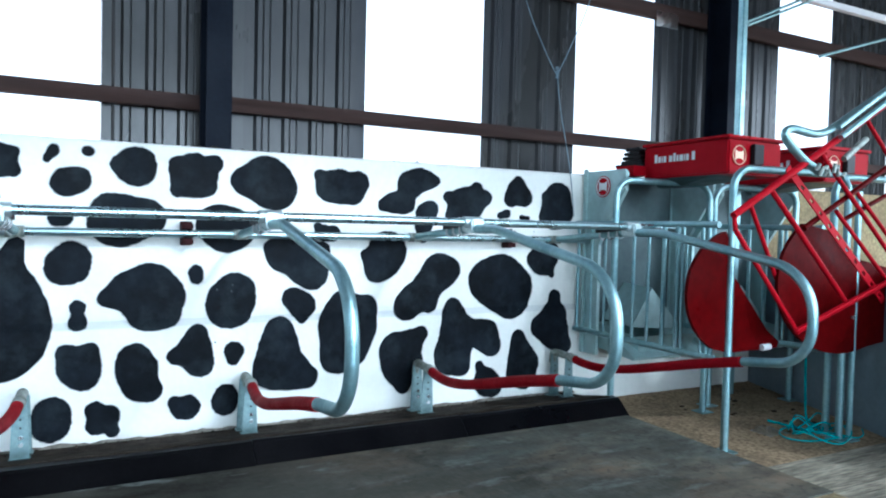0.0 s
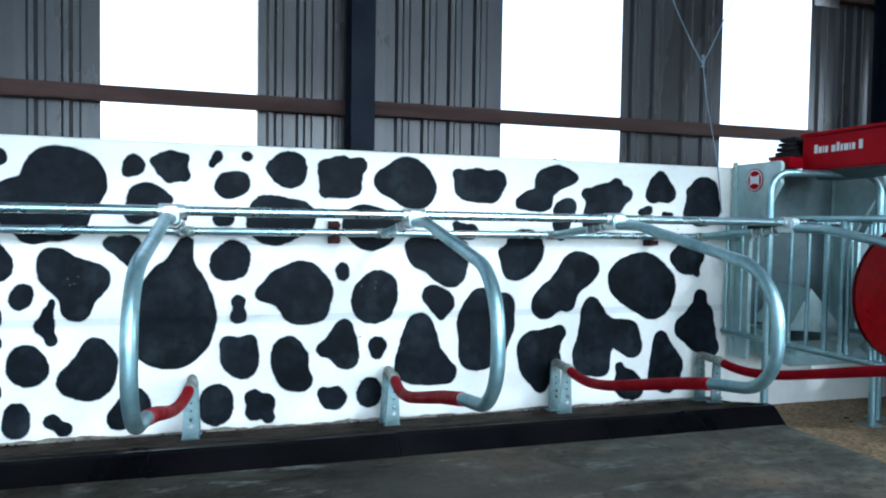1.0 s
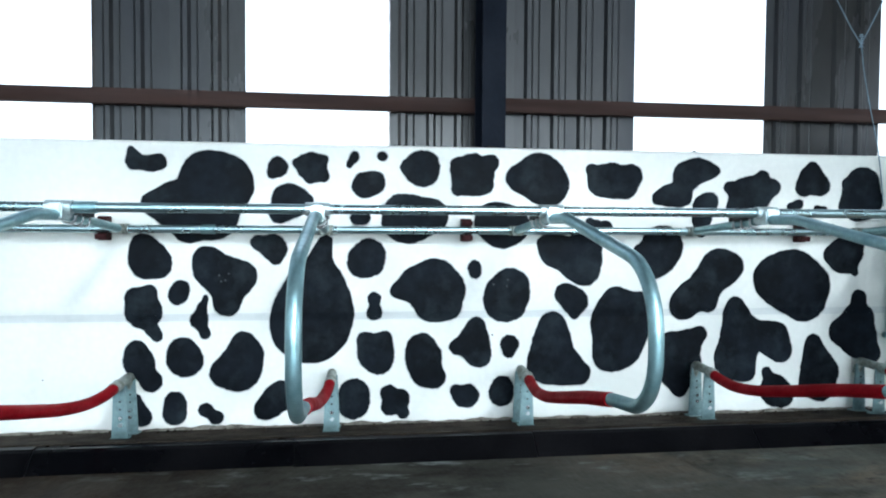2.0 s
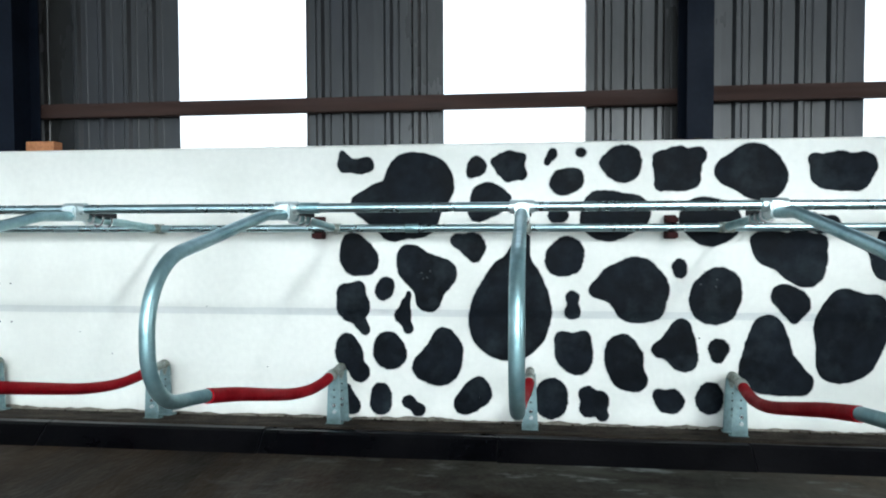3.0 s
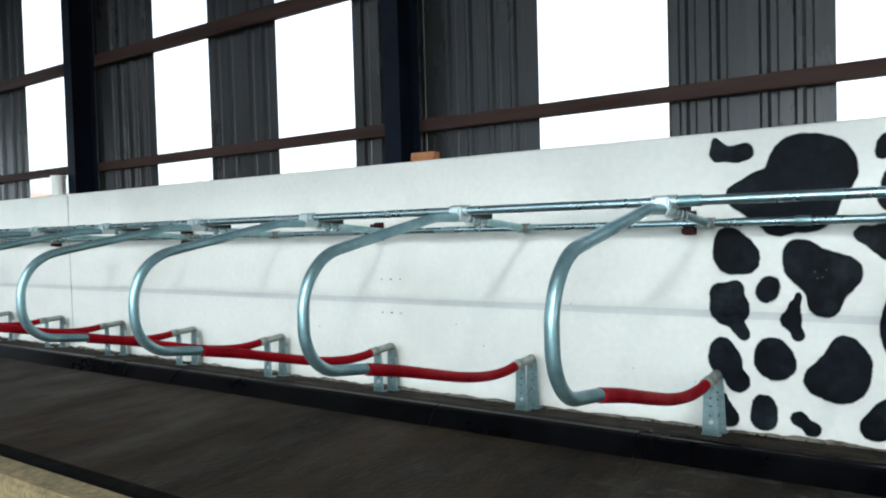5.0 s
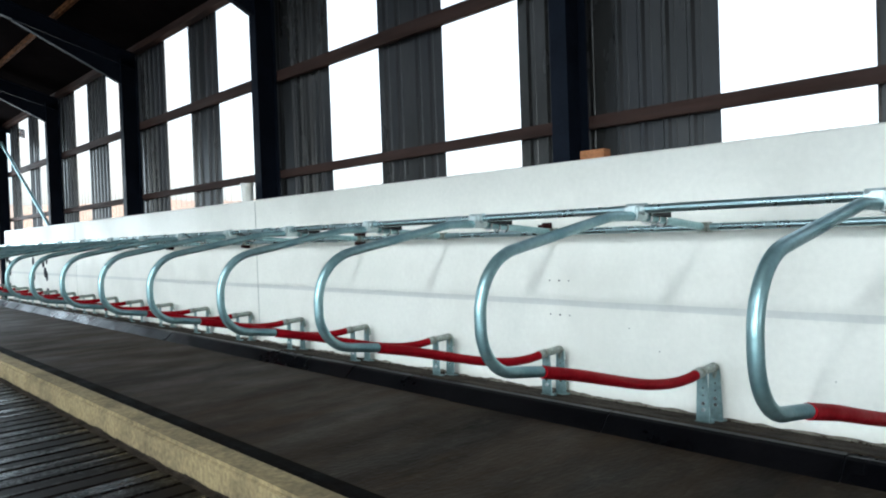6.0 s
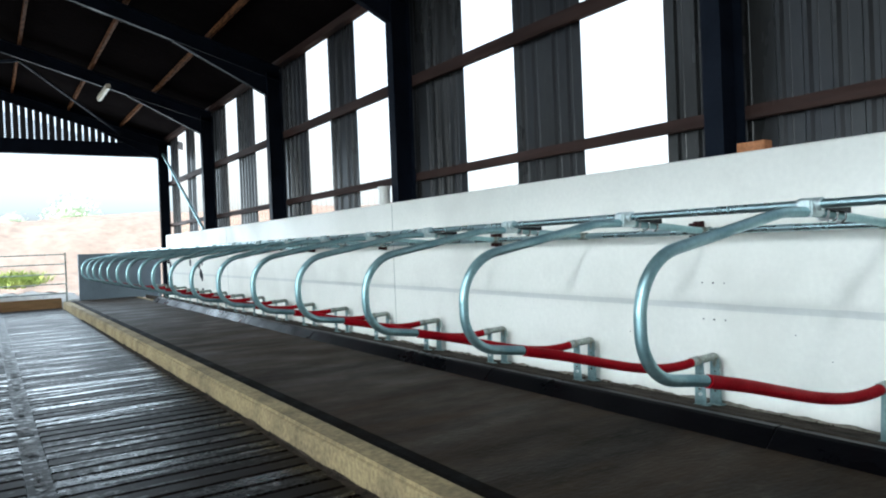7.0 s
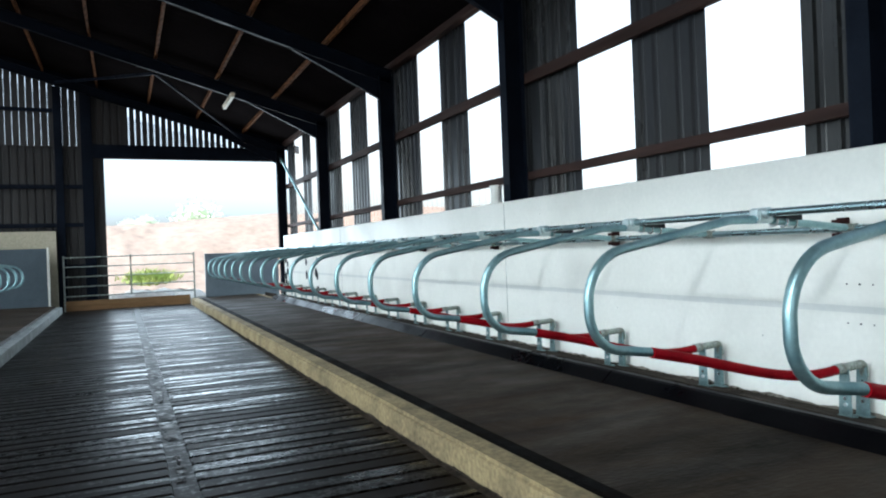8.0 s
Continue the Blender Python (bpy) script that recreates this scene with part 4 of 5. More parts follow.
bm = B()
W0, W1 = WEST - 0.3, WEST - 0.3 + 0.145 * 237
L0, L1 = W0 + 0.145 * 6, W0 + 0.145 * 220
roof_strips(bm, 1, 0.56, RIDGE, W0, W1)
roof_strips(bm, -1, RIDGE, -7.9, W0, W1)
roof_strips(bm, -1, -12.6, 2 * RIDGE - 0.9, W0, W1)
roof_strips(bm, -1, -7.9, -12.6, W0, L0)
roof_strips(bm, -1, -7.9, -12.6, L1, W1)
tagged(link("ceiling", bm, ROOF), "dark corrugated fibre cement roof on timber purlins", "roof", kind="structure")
bm = B()
xs = [L0 + 0.145 * i for i in range(215)]
for i in range(214):
    u, v = 0.025 * (i % 2), 0.025 * ((i + 1) % 2)
    za, zb = rafter_z(-7.9) + 0.435, rafter_z(-12.6) + 0.435
    faces(bm, [(xs[i], -7.9, za + u), (xs[i + 1], -7.9, za + v), (xs[i + 1], -12.6, zb + v), (xs[i], -12.6, zb + u)], [(0, 1, 2, 3)])
tagged(link("rooflight", bm, ROOFLIGHT), "dim milky rooflight sheets in the south roof slope", "rooflight", kind="structure")
rows = [-0.87 - 1.36 * i for i in range(5)]
for y in rows + [2 * RIDGE - y for y in rows]:
    z = rafter_z(y) + 0.272
    p = holder("purlin", 0, y, z, "rough orange-brown timber roof purlin", "purlin", "roof purlins", "structure")
    part("purlin_timber", box(B(), WEST, -0.028, 0.03, EAST, 0.028, 0.135, 0.004), PURLIN, p)

# ---- west end ----
west = holder("wall_west", 0, 0, 0, "west gable with a wide doorway, posts and slotted boarding", "wall", kind="structure")
bm = B()
box(bm, WEST - 0.16, -6.10, -0.3, WEST, -5.89, rafter_z(-6.0), 0.004)
part("post", bm, FRAME, west)
bm = B()
box(bm, WEST - 0.16, -5.42, -0.3, WEST, -5.13, rafter_z(-5.3) + 0.3, 0.004)
part("door_post", bm, FRAME, west)
bm = B()
box(bm, WEST - 0.2, -5.128, 4.39, WEST + 0.012, 0.3, 4.79, 0.004)
part("door_header", bm, FRAME, west, "dark steel header over the doorway")
for z in (1.2, 2.4, 3.5):
    part("sheeting_rail", box(B(), WEST - 0.094, -15.2, z, WEST - 0.03, -6.106, z + 0.12, 0.004), FRAME, west, "dark horizontal sheeting rail")
    part("sheeting_rail", box(B(), WEST - 0.094, -5.886, z, WEST - 0.03, -5.426, z + 0.12, 0.004), FRAME, west)
for y0, y1 in ((-15.3, -13.0), (-13.0, -10.7), (-10.7, -8.3), (-8.3, -6.10), (-5.89, -5.42), (-5.13, -4.85)):
    sheet("sheet", y0, y1, -0.3, 4.74, WEST - 0.1, SHADESHEET, west, axis="y")
sheet("sheet", -5.13, -4.2, 4.78, rafter_z(-4.2) + 0.3, WEST - 0.1, SHADESHEET, west, axis="y")
y = -0.40
while y > -15.0:
    if not (-5.3 < y < -4.25):
        zt = rafter_z(y) + 0.40
        part("board", box(B(), WEST - 0.09, y - 0.055, 4.70, WEST - 0.07, y + (0.08 if y > -5.3 else 0.106), zt), SHADESHEET, west)
    y -= 0.175
for z in (5.68,):
    part("board_rail", box(B(), WEST - 0.068, 2 * RIDGE + 2.4, z, WEST - 0.02, -6.106, z + 0.1), FRAME, west)
for s_ in (1, -1):
    ya, yb = (0.9, RIDGE) if s_ > 0 else (2 * RIDGE - 0.9, RIDGE)
    za, zb = 4.70 - SLOPE * 0.9, rafter_z(RIDGE)
    bm = B()
    prism(bm, [(ya, za + 0.2), (yb, zb + 0.2), (yb, zb + 0.44), (ya, za + 0.44)], WEST - 0.06, WEST - 0.01)
    part("verge_board", bm, FRAME, west)
bm = B()
for i in range(42):
    z = 4.79 + 0.062 * i
    reach = (4.70 - z) / SLOPE - 0.9
    box(bm, WEST - 0.118, 2 * RIDGE - reach, z, WEST - 0.110, min(reach, -0.3), z + 0.026)
part("perforated_screen", bm, SHADESHEET, west, "fine perforated screen behind the slots")
bm = B()
box(bm, WEST - 0.12, -9.5, -0.3, WEST + 0.1, -6.13, 2.29)
part("low_wall", bm, TAN, west, "pale tan concrete panel wall")
bm = B()
box(bm, WEST - 0.06, -6.0, -0.1, WEST + 0.1, -2.62, 0.28, 0.01)
tagged(link("door_sill_beam", bm, SLEEPER), "brown timber sleeper across the doorway", "beam")

gate = holder("field_gate", WEST + 0.25, -4.24, 0.27, "galvanised five-bar gate closing the doorway", "gate")
for z in (0.15, 0.42, 0.70, 0.98, 1.25):
    part("gate_bar", tube(B(), [(0, -1.72, z), (0, 1.74, z)], 0.018, 8), ZINC, gate)
for y in (-1.72, 0.0, 1.74):
    part("gate_upright", box(B(), -0.02, y - 0.02, -0.31 if y else 0.13, 0.02, y + 0.02, 1.3), ZINC, gate)

bm = B()
box(bm, -22.62, -2.20, 0.16, -22.52, 0.0, 1.50, 0.006)
tagged(link("end_partition", bm, GREY), "grey smooth partition panel at the end of the bed", "partition")

# ---- bed on the other side of the alley ----
bm = B()
prism(bm, [(-6.0, 0.0), (-6.0, 0.155), (-6.012, 0.165), (-9.0, 0.215), (-9.0, -0.3), (-6.0, -0.3)], -22.3, 3.75)
tagged(link("bed_slab_south", bm, COOLLITCONC), "raised concrete cubicle bed across the alley", "floor", kind="structure")
bm = B()
prism(bm, [(-6.14, 0.16), (-6.18, 0.20), (-8.9, 0.24), (-8.9, 0.18)], -22.3, 3.7)
tagged(link("stall_mat", bm, MAT), "long dark rubber mattress on the bed across the alley", "mat")
bm = B()
box(bm, -22.52, -9.0, 0.16, -22.42, -6.34, 1.80, 0.006)
pp = tagged(link("end_partition", bm, SHADEGREY), "grey end panel coloured for shade, with a pale edge post", "partition")
part("edge_post", box(B(), -22.5, -6.338, 0.16, -22.4, -6.285, 1.83, 0.005), WHITE, pp, "pale painted edge post")
for k in range(6):
    copy_thing(d0, pose(-21.3 + 1.2 * k, -9.0, 0, 0, 0, 180))

# ---- the other sides, unseen, to close the place; the south gap is assumed ----
bm = B()
box(bm, WEST, SOUTH - 0.15, -0.3, EAST, SOUTH, 2.0)
tagged(link("wall_south", bm, CONC), "bare concrete wall under the assumed south opening", "wall", kind="structure")
bm = B()
box(bm, WEST, SOUTH - 0.1, 4.7, EAST, SOUTH, 5.0)
tagged(link("wall_south_head", bm, FRAME), "steel beam over the assumed south opening", "beam", kind="structure")
# Unseen gable, its gap invented to let the east fill lamp in.
bm = B()
box(bm, EAST, SOUTH, -0.3, EAST + 0.12, -7.0, 4.7)
box(bm, EAST, -2.2, -0.3, EAST + 0.12, 0.6, 4.7)
box(bm, EAST, -7.0, 4.2, EAST + 0.12, -2.2, 4.7)
prism(bm, [(0.9, 4.7), (RIDGE, rafter_z(RIDGE) + 0.4), (2 * RIDGE - 0.9, 4.7)], EAST, EAST + 0.12)
tagged(link("wall_east", bm, SHEET), "grey clad east gable, unseen, with an invented door gap", "wall", kind="structure")

# ---- platform at the feeding stations ----
bm = B()
box(bm, 3.76, -6.0, -0.3, EAST, 0.0, 0.078)
tagged(link("platform", bm, PLAT), "dusty brown concrete floor by the feeding stations", "floor", kind="structure")
# brushed concrete in front, with shallow grooves along it
bm = B()
grooves = []
for k in range(76):
    y = -1.73 - 0.024 * k
    grooves += [(y, 0.0865 + 0.0015 * noise.noise((y * 9, 1, 1))), (y - 0.012 + 0.004 * noise.noise((y * 31, 2, 2)), 0.0868 + 0.002 * noise.noise((y * 23, 3, 3))), (y - 0.018, 0.0845), (y - 0.021, 0.0845)]
prism(bm, [*grooves, (-3.56, 0.05), (-1.73, 0.05)], 3.765, 7.2)
tagged(link("brushed_slab", bm, BRUSHED), "pale brushed concrete slab with fine grooves", "floor", kind="structure")
# trodden dirt between the brushed slab and the wall
bm = B()
nx, ny = 96, 60
grid = []
for i in range(nx + 1):
    x = 3.765 + 2.3 * i / nx
    for j in range(ny + 1):
        y = -1.745 + 1.74 * j / ny
        if j == 0:
            y += 0.03 * noise.noise((x * 2.1, 4, 0)) + 0.015 * noise.noise((x * 9, 4, 0))
        grid.append((x, y, 0.0855 + 0.004 * noise.noise((x * 2.5, y * 2.5, 1)) + 0.003 * noise.noise((x * 11, y * 11, 2)) + 0.003 * noise.noise((x * 29, y * 29, 3)) - (0.006 if j == 0 else 0)))
faces(bm, grid, [(i * (ny + 1) + j, (i + 1) * (ny + 1) + j, (i + 1) * (ny + 1) + j + 1, i * (ny + 1) + j + 1) for i in range(nx) for j in range(ny)], True)
tagged(link("trodden_dirt", bm, TRODDEN), "dry brown dirt trodden over the floor by the wall", "dirt", kind="structure")
bm = B()
prism(bm, [(6.07, 0.0), (6.0, -0.0), (5.36, -1.65), (4.9, -2.9), (5.0, -2.94), (6.17, 0.0)], 0.08, 1.25, "z")
tagged(link("grey_partition_wall", bm, GREY), "dark grey partition wall beyond the feeding stations", "partition", kind="structure")

# ---- outdoors beyond the doorway ----
bm = B()
nx, ny = 150, 160
grid = []
for i in range(nx + 1):
    x = -26.0 - 74.0 * (i / nx) ** 1.9
    for j in range(ny + 1):
        y = -4 + (56 if j > ny / 2 else 66) * abs(2 * j / ny - 1) ** 1.6 * (1 if j > ny / 2 else -1)
        d = -x - 26
        z = -0.4 + (3.9 + 0.045 * max(-20, y)) / (1 + math.exp(-(d - 11) / 2.0)) + 0.012 * d
        z += (0.4 * noise.noise((x * 0.12, y * 0.12, 0)) + 0.12 * noise.noise((x * 0.5, y * 0.5, 3)) + 0.16 * noise.noise((x * 1.7, y * 1.7, 8))) * min(1, d / 6)
        grid.append((x, y, z))
faces(bm, grid, [(i * (ny + 1) + j, i * (ny + 1) + j + 1, (i + 1) * (ny + 1) + j + 1, (i + 1) * (ny + 1) + j) for i in range(nx) for j in range(ny)], True)
tagged(link("earth_bank", bm, EARTH), "pale bare earth bank outside the doorway", "bank", kind="structure")

# ---- feeding stations ----


def emblem(bm_disc, bm_mark, c, u, w, r):
    """A round badge with a bow-tie shaped mark in it; u and w span its plane."""
    c, u, w = Vector(c), Vector(u), Vector(w)
    k = u.cross(w)
    tube(bm_disc, [c - k * 0.002, c + k * 0.002], r, 24)
    ring = [c + k * 0.003 + u * r * 0.86 * math.cos(a) + w * r * 0.86 * math.sin(a) for a in [2 * math.pi * i / 24 for i in range(25)]]
    tube(bm_mark, ring, r * 0.05, 6, False)
    out = [(-0.55, 0.5), (-0.25, 0.32), (0.25, 0.32), (0.55, 0.5), (0.55, -0.5), (0.25, -0.3), (-0.25, -0.3), (-0.55, -0.5)]
    vs = [bm_mark.verts.new(c + k * 0.004 + u * a * r + w * b * r) for a, b in out]
    bm_mark.faces.new(vs)


def letter_bars(bm, start, u, w, k, widths, h):
    x = 0.0
    for i, wd in enumerate(widths):
        if wd < 0:
            x -= wd
            continue
        hh = h * (1.35 if i in (0, 6, len(widths) - 1) else 1.0)
        p = Vector(start) + Vector(u) * x
        faces(bm, [p + Vector(k) * 0.003, p + Vector(u) * wd + Vector(k) * 0.003, p + Vector(u) * wd + Vector(w) * hh + Vector(k) * 0.003, p + Vector(w) * hh + Vector(k) * 0.003], [(0, 1, 2, 3)])
        x += wd + 0.008


def feeding_station():
    s = holder("feeding_station", 3.95, 0, 0.085, "galvanised concentrate feeding station with a red hopper on top", "feeding station", "feeding stations")
    prof = [(-0.006, 1.88), (-0.47, 1.88), (-0.49, 1.86), (-0.49, 1.72), (-0.20, 1.30), (-0.20, 0.42), (-0.006, 0.42)]
    for x, label in ((0.0, "bluish galvanised side panel"), (0.93, "bluish galvanised side panel")):
        bm = B()
        prism(bm, prof, x, x + 0.03)
        p = part("side_panel", bm, PANEL, s, label)
        if not x:
            bm, bm2 = B(), B()
            emblem(bm, bm2, (x - 0.003, -0.24, 1.755), (0, -1, 0), (0, 0, 1), 0.085)
            part("badge", bm, RED, p, "round red badge")
            part("badge_mark", bm2, SIGNWHITE, p)
        part("panel_flange", box(B(), x - 0.02, -0.06, 0.42, x - 0.002, -0.02, 1.90, 0.003), PANEL, p)
    part("back_panel", box(B(), 0.032, -0.05, 0.5, 0.928, -0.03, 1.86), DARKSTEEL, s, "dark inner back panel")
    # feed trough, a folded steel bowl with a peaked hood
    bm = B()
    faces(bm, [(0.10, -0.06, 0.66), (0.85, -0.06, 0.66), (0.80, -0.50, 0.60), (0.15, -0.50, 0.60), (0.22, -0.10, 0.40), (0.75, -0.10, 0.40), (0.72, -0.44, 0.44), (0.24, -0.44, 0.44)],
          [(0, 3, 7, 4), (1, 5, 6, 2), (3, 2, 6, 7), (4, 7, 6, 5), (0, 4, 5, 1)])
    part("trough", bm, PANEL, s)
    bm = B()
    faces(bm, [(0.17, -0.42, 0.665), (0.37, -0.42, 0.965), (0.71, -0.42, 0.625), (0.40, -0.07, 0.985), (0.17, -0.07, 0.69), (0.78, -0.07, 0.66)],
          [(0, 2, 1), (0, 1, 3, 4), (1, 2, 5, 3)])
    part("trough_hood", bm, PANEL, s, "peaked pale steel trough hood")
    # sloping skirt below the trough
    bm = B()
    prism(bm, [(-0.05, 0.62), (-0.30, 0.56), (-0.52, 0.44), (-0.50, 0.42), (-0.05, 0.46)], 0.12, 0.90)
    part("skirt", bm, PANEL, s, "grey sloping skirt plate")
    # hopper
    hop = part("hopper", box(B(), 0.26, -1.20, 1.82, 0.80, -0.40, 2.06, 0.012), RED, s, "glossy red feed hopper")
    part("hopper_lid", box(B(), 0.245, -1.215, 2.062, 0.815, -0.39, 2.085, 0.006), RED, hop)
    bm = B()
    letter_bars(bm, (0.257, -0.52, 1.935), (0, -1, 0), (0, 0.0, 1), (-1, 0, 0), [0.03, 0.026, 0.012, 0.026, -0.02, 0.034, 0.024, 0.02, 0.036, 0.012, 0.024, -0.02, 0.03], 0.045)
    tagged(part("lettering", bm, SIGNWHITE, hop, "white lettering bars"), kind="stuff")
    bm, bm2 = B(), B()
    emblem(bm, bm2, (0.36, -1.203, 1.95), (1, 0, 0), (0, 0, 1), 0.075)
    part("badge", bm, RED, hop)
    part("badge_mark", bm2, GOLD, hop, "pale badge mark")
    part("control_box", box(B(), 0.47, -1.24, 1.89, 0.57, -1.202, 2.03, 0.005), DARKPLASTIC, hop, "small dark control box")
    bm = B()
    faces(bm, [(0.30, -1.05, 1.82), (0.76, -1.05, 1.82), (0.76, -0.42, 1.82), (0.30, -0.42, 1.82), (0.44, -0.60, 1.765), (0.62, -0.60, 1.765), (0.62, -0.38, 1.765), (0.44, -0.38, 1.765)],
          [(0, 4, 5, 1), (1, 5, 6, 2), (2, 6, 7, 3), (3, 7, 4, 0), (4, 7, 6, 5)])
    part("chute", bm, DARKSTEEL, s, "dark steel chute under the hopper")
    part("red_shelf", box(B(), 0.14, -0.42, 1.84, 0.30, -0.22, 1.92, 0.004), RED, s)
    bm = B()
    for k in range(4):
        box(bm, 0.27, -0.36 + 0.012 * k, 1.95 + 0.034 * k, 0.6, -0.12 - 0.016 * k, 1.978 + 0.034 * k, 0.006)
    box(bm, 0.25, -0.40, 1.925, 0.62, -0.08, 1.948, 0.004)
    part("drive_cover", bm, DARKPLASTIC, s, "dark ribbed drive cover")
    # entry arch and inner arch of bent tube
    for y, xa, xb, h in ((-1.42, 0.06, 1.04, 1.83), (-0.52, -0.11, 0.72, 1.79)):
        yb = y - 0.13
        part("arch", tube(B(), bent([(xa, y, 0.0), (xa, y, h), (xb, yb, h), (xb, yb, 0.0)], 0.13, 8), 0.025, 14), STEEL, s)
        for x, yy in ((xa, y), (xb, yb)):
            part("base_plate", box(B(), x - 0.06, yy - 0.06, -0.002, x + 0.06, yy + 0.06, 0.008), STEEL, s)
    # side gate with upright bars
    for z, r in ((1.465, 0.021), (0.615, 0.022)):
        part("gate_rail", tube(B(), [(-0.08, -0.03, z), (-0.08, -1.44, z)], r, 10), STEEL, s)
    for y, r in ((-0.06, 0.014), (-0.22, 0.011), (-0.38, 0.011), (-0.49, 0.016), (-0.69, 0.013), (-0.84, 0.012), (-0.985, 0.017), (-1.11, 0.018), (-1.155, 0.012), (-1.32, 0.012)):
        part("gate_bar", tube(B(), [(-0.08, y, 0.615), (-0.08, y, 1.465)], r, 8), STEEL, s)
    # red tail gate leaf: rounded plate
    bm = B()
    rim = [(0.14 + 0.45 * math.cos(a), 1.12 + 0.405 * math.sin(a)) for a in [radians(106 + 136 * i / 20) for i in range(21)]]
    rim += [(0.07, 0.728), (0.54, 0.735), (0.56, 0.775), (0.435, 0.858), (0.107, 1.215), (0.04, 1.46)]
    rim = [(x, z - 0.085) for x, z in rim]
    prism(bm, rim, -1.415, -1.39, "y")
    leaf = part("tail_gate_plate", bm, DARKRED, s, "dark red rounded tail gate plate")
    part("pivot", tube(B(), [(0.37, -1.43, 0.662), (0.445, -1.43, 0.665)], 0.022, 10), SIGNWHITE, leaf, "pale pivot bush")
    return s


PANEL = material("bluish_galvanised_sheet", (0.46, 0.61, 0.60), 0.5, 0.35, vary=0.08, fine=18, coarse=3, bump=0.03, tint=(0.35, 0.48, 0.48), amount=0.7)
DARKSTEEL = material("dark_grey_steel", (0.10, 0.14, 0.145), 0.5, 0.4, vary=0.1, fine=20, coarse=3, bump=0.04)
GOLD = material("pale_gold_print", (0.75, 0.5, 0.32), 0.4, vary=0.03)
st = feeding_station()
copy_thing(st, pose(4.98, 0.0, 0.085))

# ---- raised red gate over the entry ----
rg = holder("raised_red_gate", 4.9, -1.70, 0.085, "red tubular gate tilted up over the feeding station entry", "gate")


def on_gate(*pts):
    return [(x - 4.9, y, z - 0.085) for x, z, y in [(p[0], p[1], p[2] if len(p) > 2 else 0.0) for p in pts]]


part("gate_frame", tube(B(), on_gate((3.68, 1.60), (5.60, 2.66)), 0.022, 12), RED, rg)
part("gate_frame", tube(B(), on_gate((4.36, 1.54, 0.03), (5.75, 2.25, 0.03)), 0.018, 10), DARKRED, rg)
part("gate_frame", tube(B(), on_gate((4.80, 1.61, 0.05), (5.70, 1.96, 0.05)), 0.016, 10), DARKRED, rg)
for a, b, r in (((3.819, 1.674), (4.26, 1.22, 0.14), 0.014), ((3.983, 1.78), (4.762, 1.075), 0.017), ((4.45, 2.02), (5.35, 1.29), 0.015), ((4.675, 1.66, 0.03), (5.25, 1.215, 0.03), 0.014),
                ((4.884, 1.79, 0.03), (5.40, 1.40, 0.03), 0.014), ((4.92, 2.26), (5.7, 1.60), 0.014), ((5.2, 2.42), (5.8, 1.86), 0.016), ((3.69, 1.60), (3.70, 1.52), 0.014), ((3.70, 1.52), (4.30, 0.885), 0.015), ((4.28, 0.895), (5.6, 1.308), 0.02)):
    part("gate_bar", tube(B(), on_gate(a, b), r, 10), RED, rg)
bm = B()
d = Vector((0.889, 0, -0.717)).normalized()
side = Vector((0.717, 0, 0.889)).normalized() * 0.026
a0 = Vector((4.14 - 4.9, 0.0, 1.905 - 0.085))
cells = 11
for i in range(cells):
    p, q = a0 + d * (1.34 * i / cells), a0 + d * (1.34 * (i + 1) / cells)
    m1, m2 = p + (q - p) * 0.34, p + (q - p) * 0.66
    for u, v, w0, w1 in ((p, m1, -1, 1), (m2, q, -1, 1), (m1, m2, -1, -0.4), (m1, m2, 0.4, 1)):
        o = Vector((0, 0.004, 0))
        vs = [u + side * w0 - o, v + side * w0 - o, v + side * w1 - o, u + side * w1 - o, u + side * w0 + o, v + side * w0 + o, v + side * w1 + o, u + side * w1 + o]
        faces(bm, vs, [(0, 1, 2, 3), (7, 6, 5, 4), (0, 4, 5, 1), (1, 5, 6, 2), (2, 6, 7, 3), (3, 7, 4, 0)])
bmesh.ops.remove_doubles(bm, verts=bm.verts[:], dist=0.0008)
part("perforated_bar", bm, RED, rg, "flat red bar with a row of holes")
bm = B()
rim = [(4.93 + 0.70 * math.cos(a), 1.20 + 0.50 * math.sin(a)) for a in [radians(132 + 158 * i / 24) for i in range(25)]]
rim += [(5.75, 0.80), (5.75, 1.22), (4.95, 1.36), (4.74, 1.53)]
prism(bm, [(x - 4.9, z - 0.085) for x, z in rim], 0.10, 0.125, "y")
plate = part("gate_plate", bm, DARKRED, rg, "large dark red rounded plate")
part("pivot", disc(B(), (0.52, 0.09, 0.75), (0, 1, 0), 0.035, 0.04, 12), SIGNWHITE, plate)
for x, z in ((-0.35, 0.85), (-0.12, 0.92), (0.1, 0.86)):
    part("bolt", disc(B(), (x, 0.09, z), (0, 1, 0), 0.012, 0.02, 8), BRIGHT, plate)
part("steel_arm", tube(B(), curve(on_gate((4.44, 1.90), (4.26, 1.98), (4.11, 2.09), (4.17, 2.145), (4.45, 2.14), (4.80, 2.31), (5.7, 2.80)), 5), 0.026, 12), STEEL, rg, "bent galvanised lift arm")
for dz, dx in ((0.0, 0.0), (0.06, -0.03)):
    part("air_cylinder", tube(B(), on_gate((4.57 + dx, 2.12 + dz, -0.05), (5.45 + dx, 2.63 + dz, -0.05)), 0.018, 10), STEEL, rg, "slim steel air cylinder")
part("air_cylinder", tube(B(), on_gate((4.61, 1.985, -0.05), (4.83, 2.13, -0.05)), 0.02, 10), ZINC, rg)
bm = B()
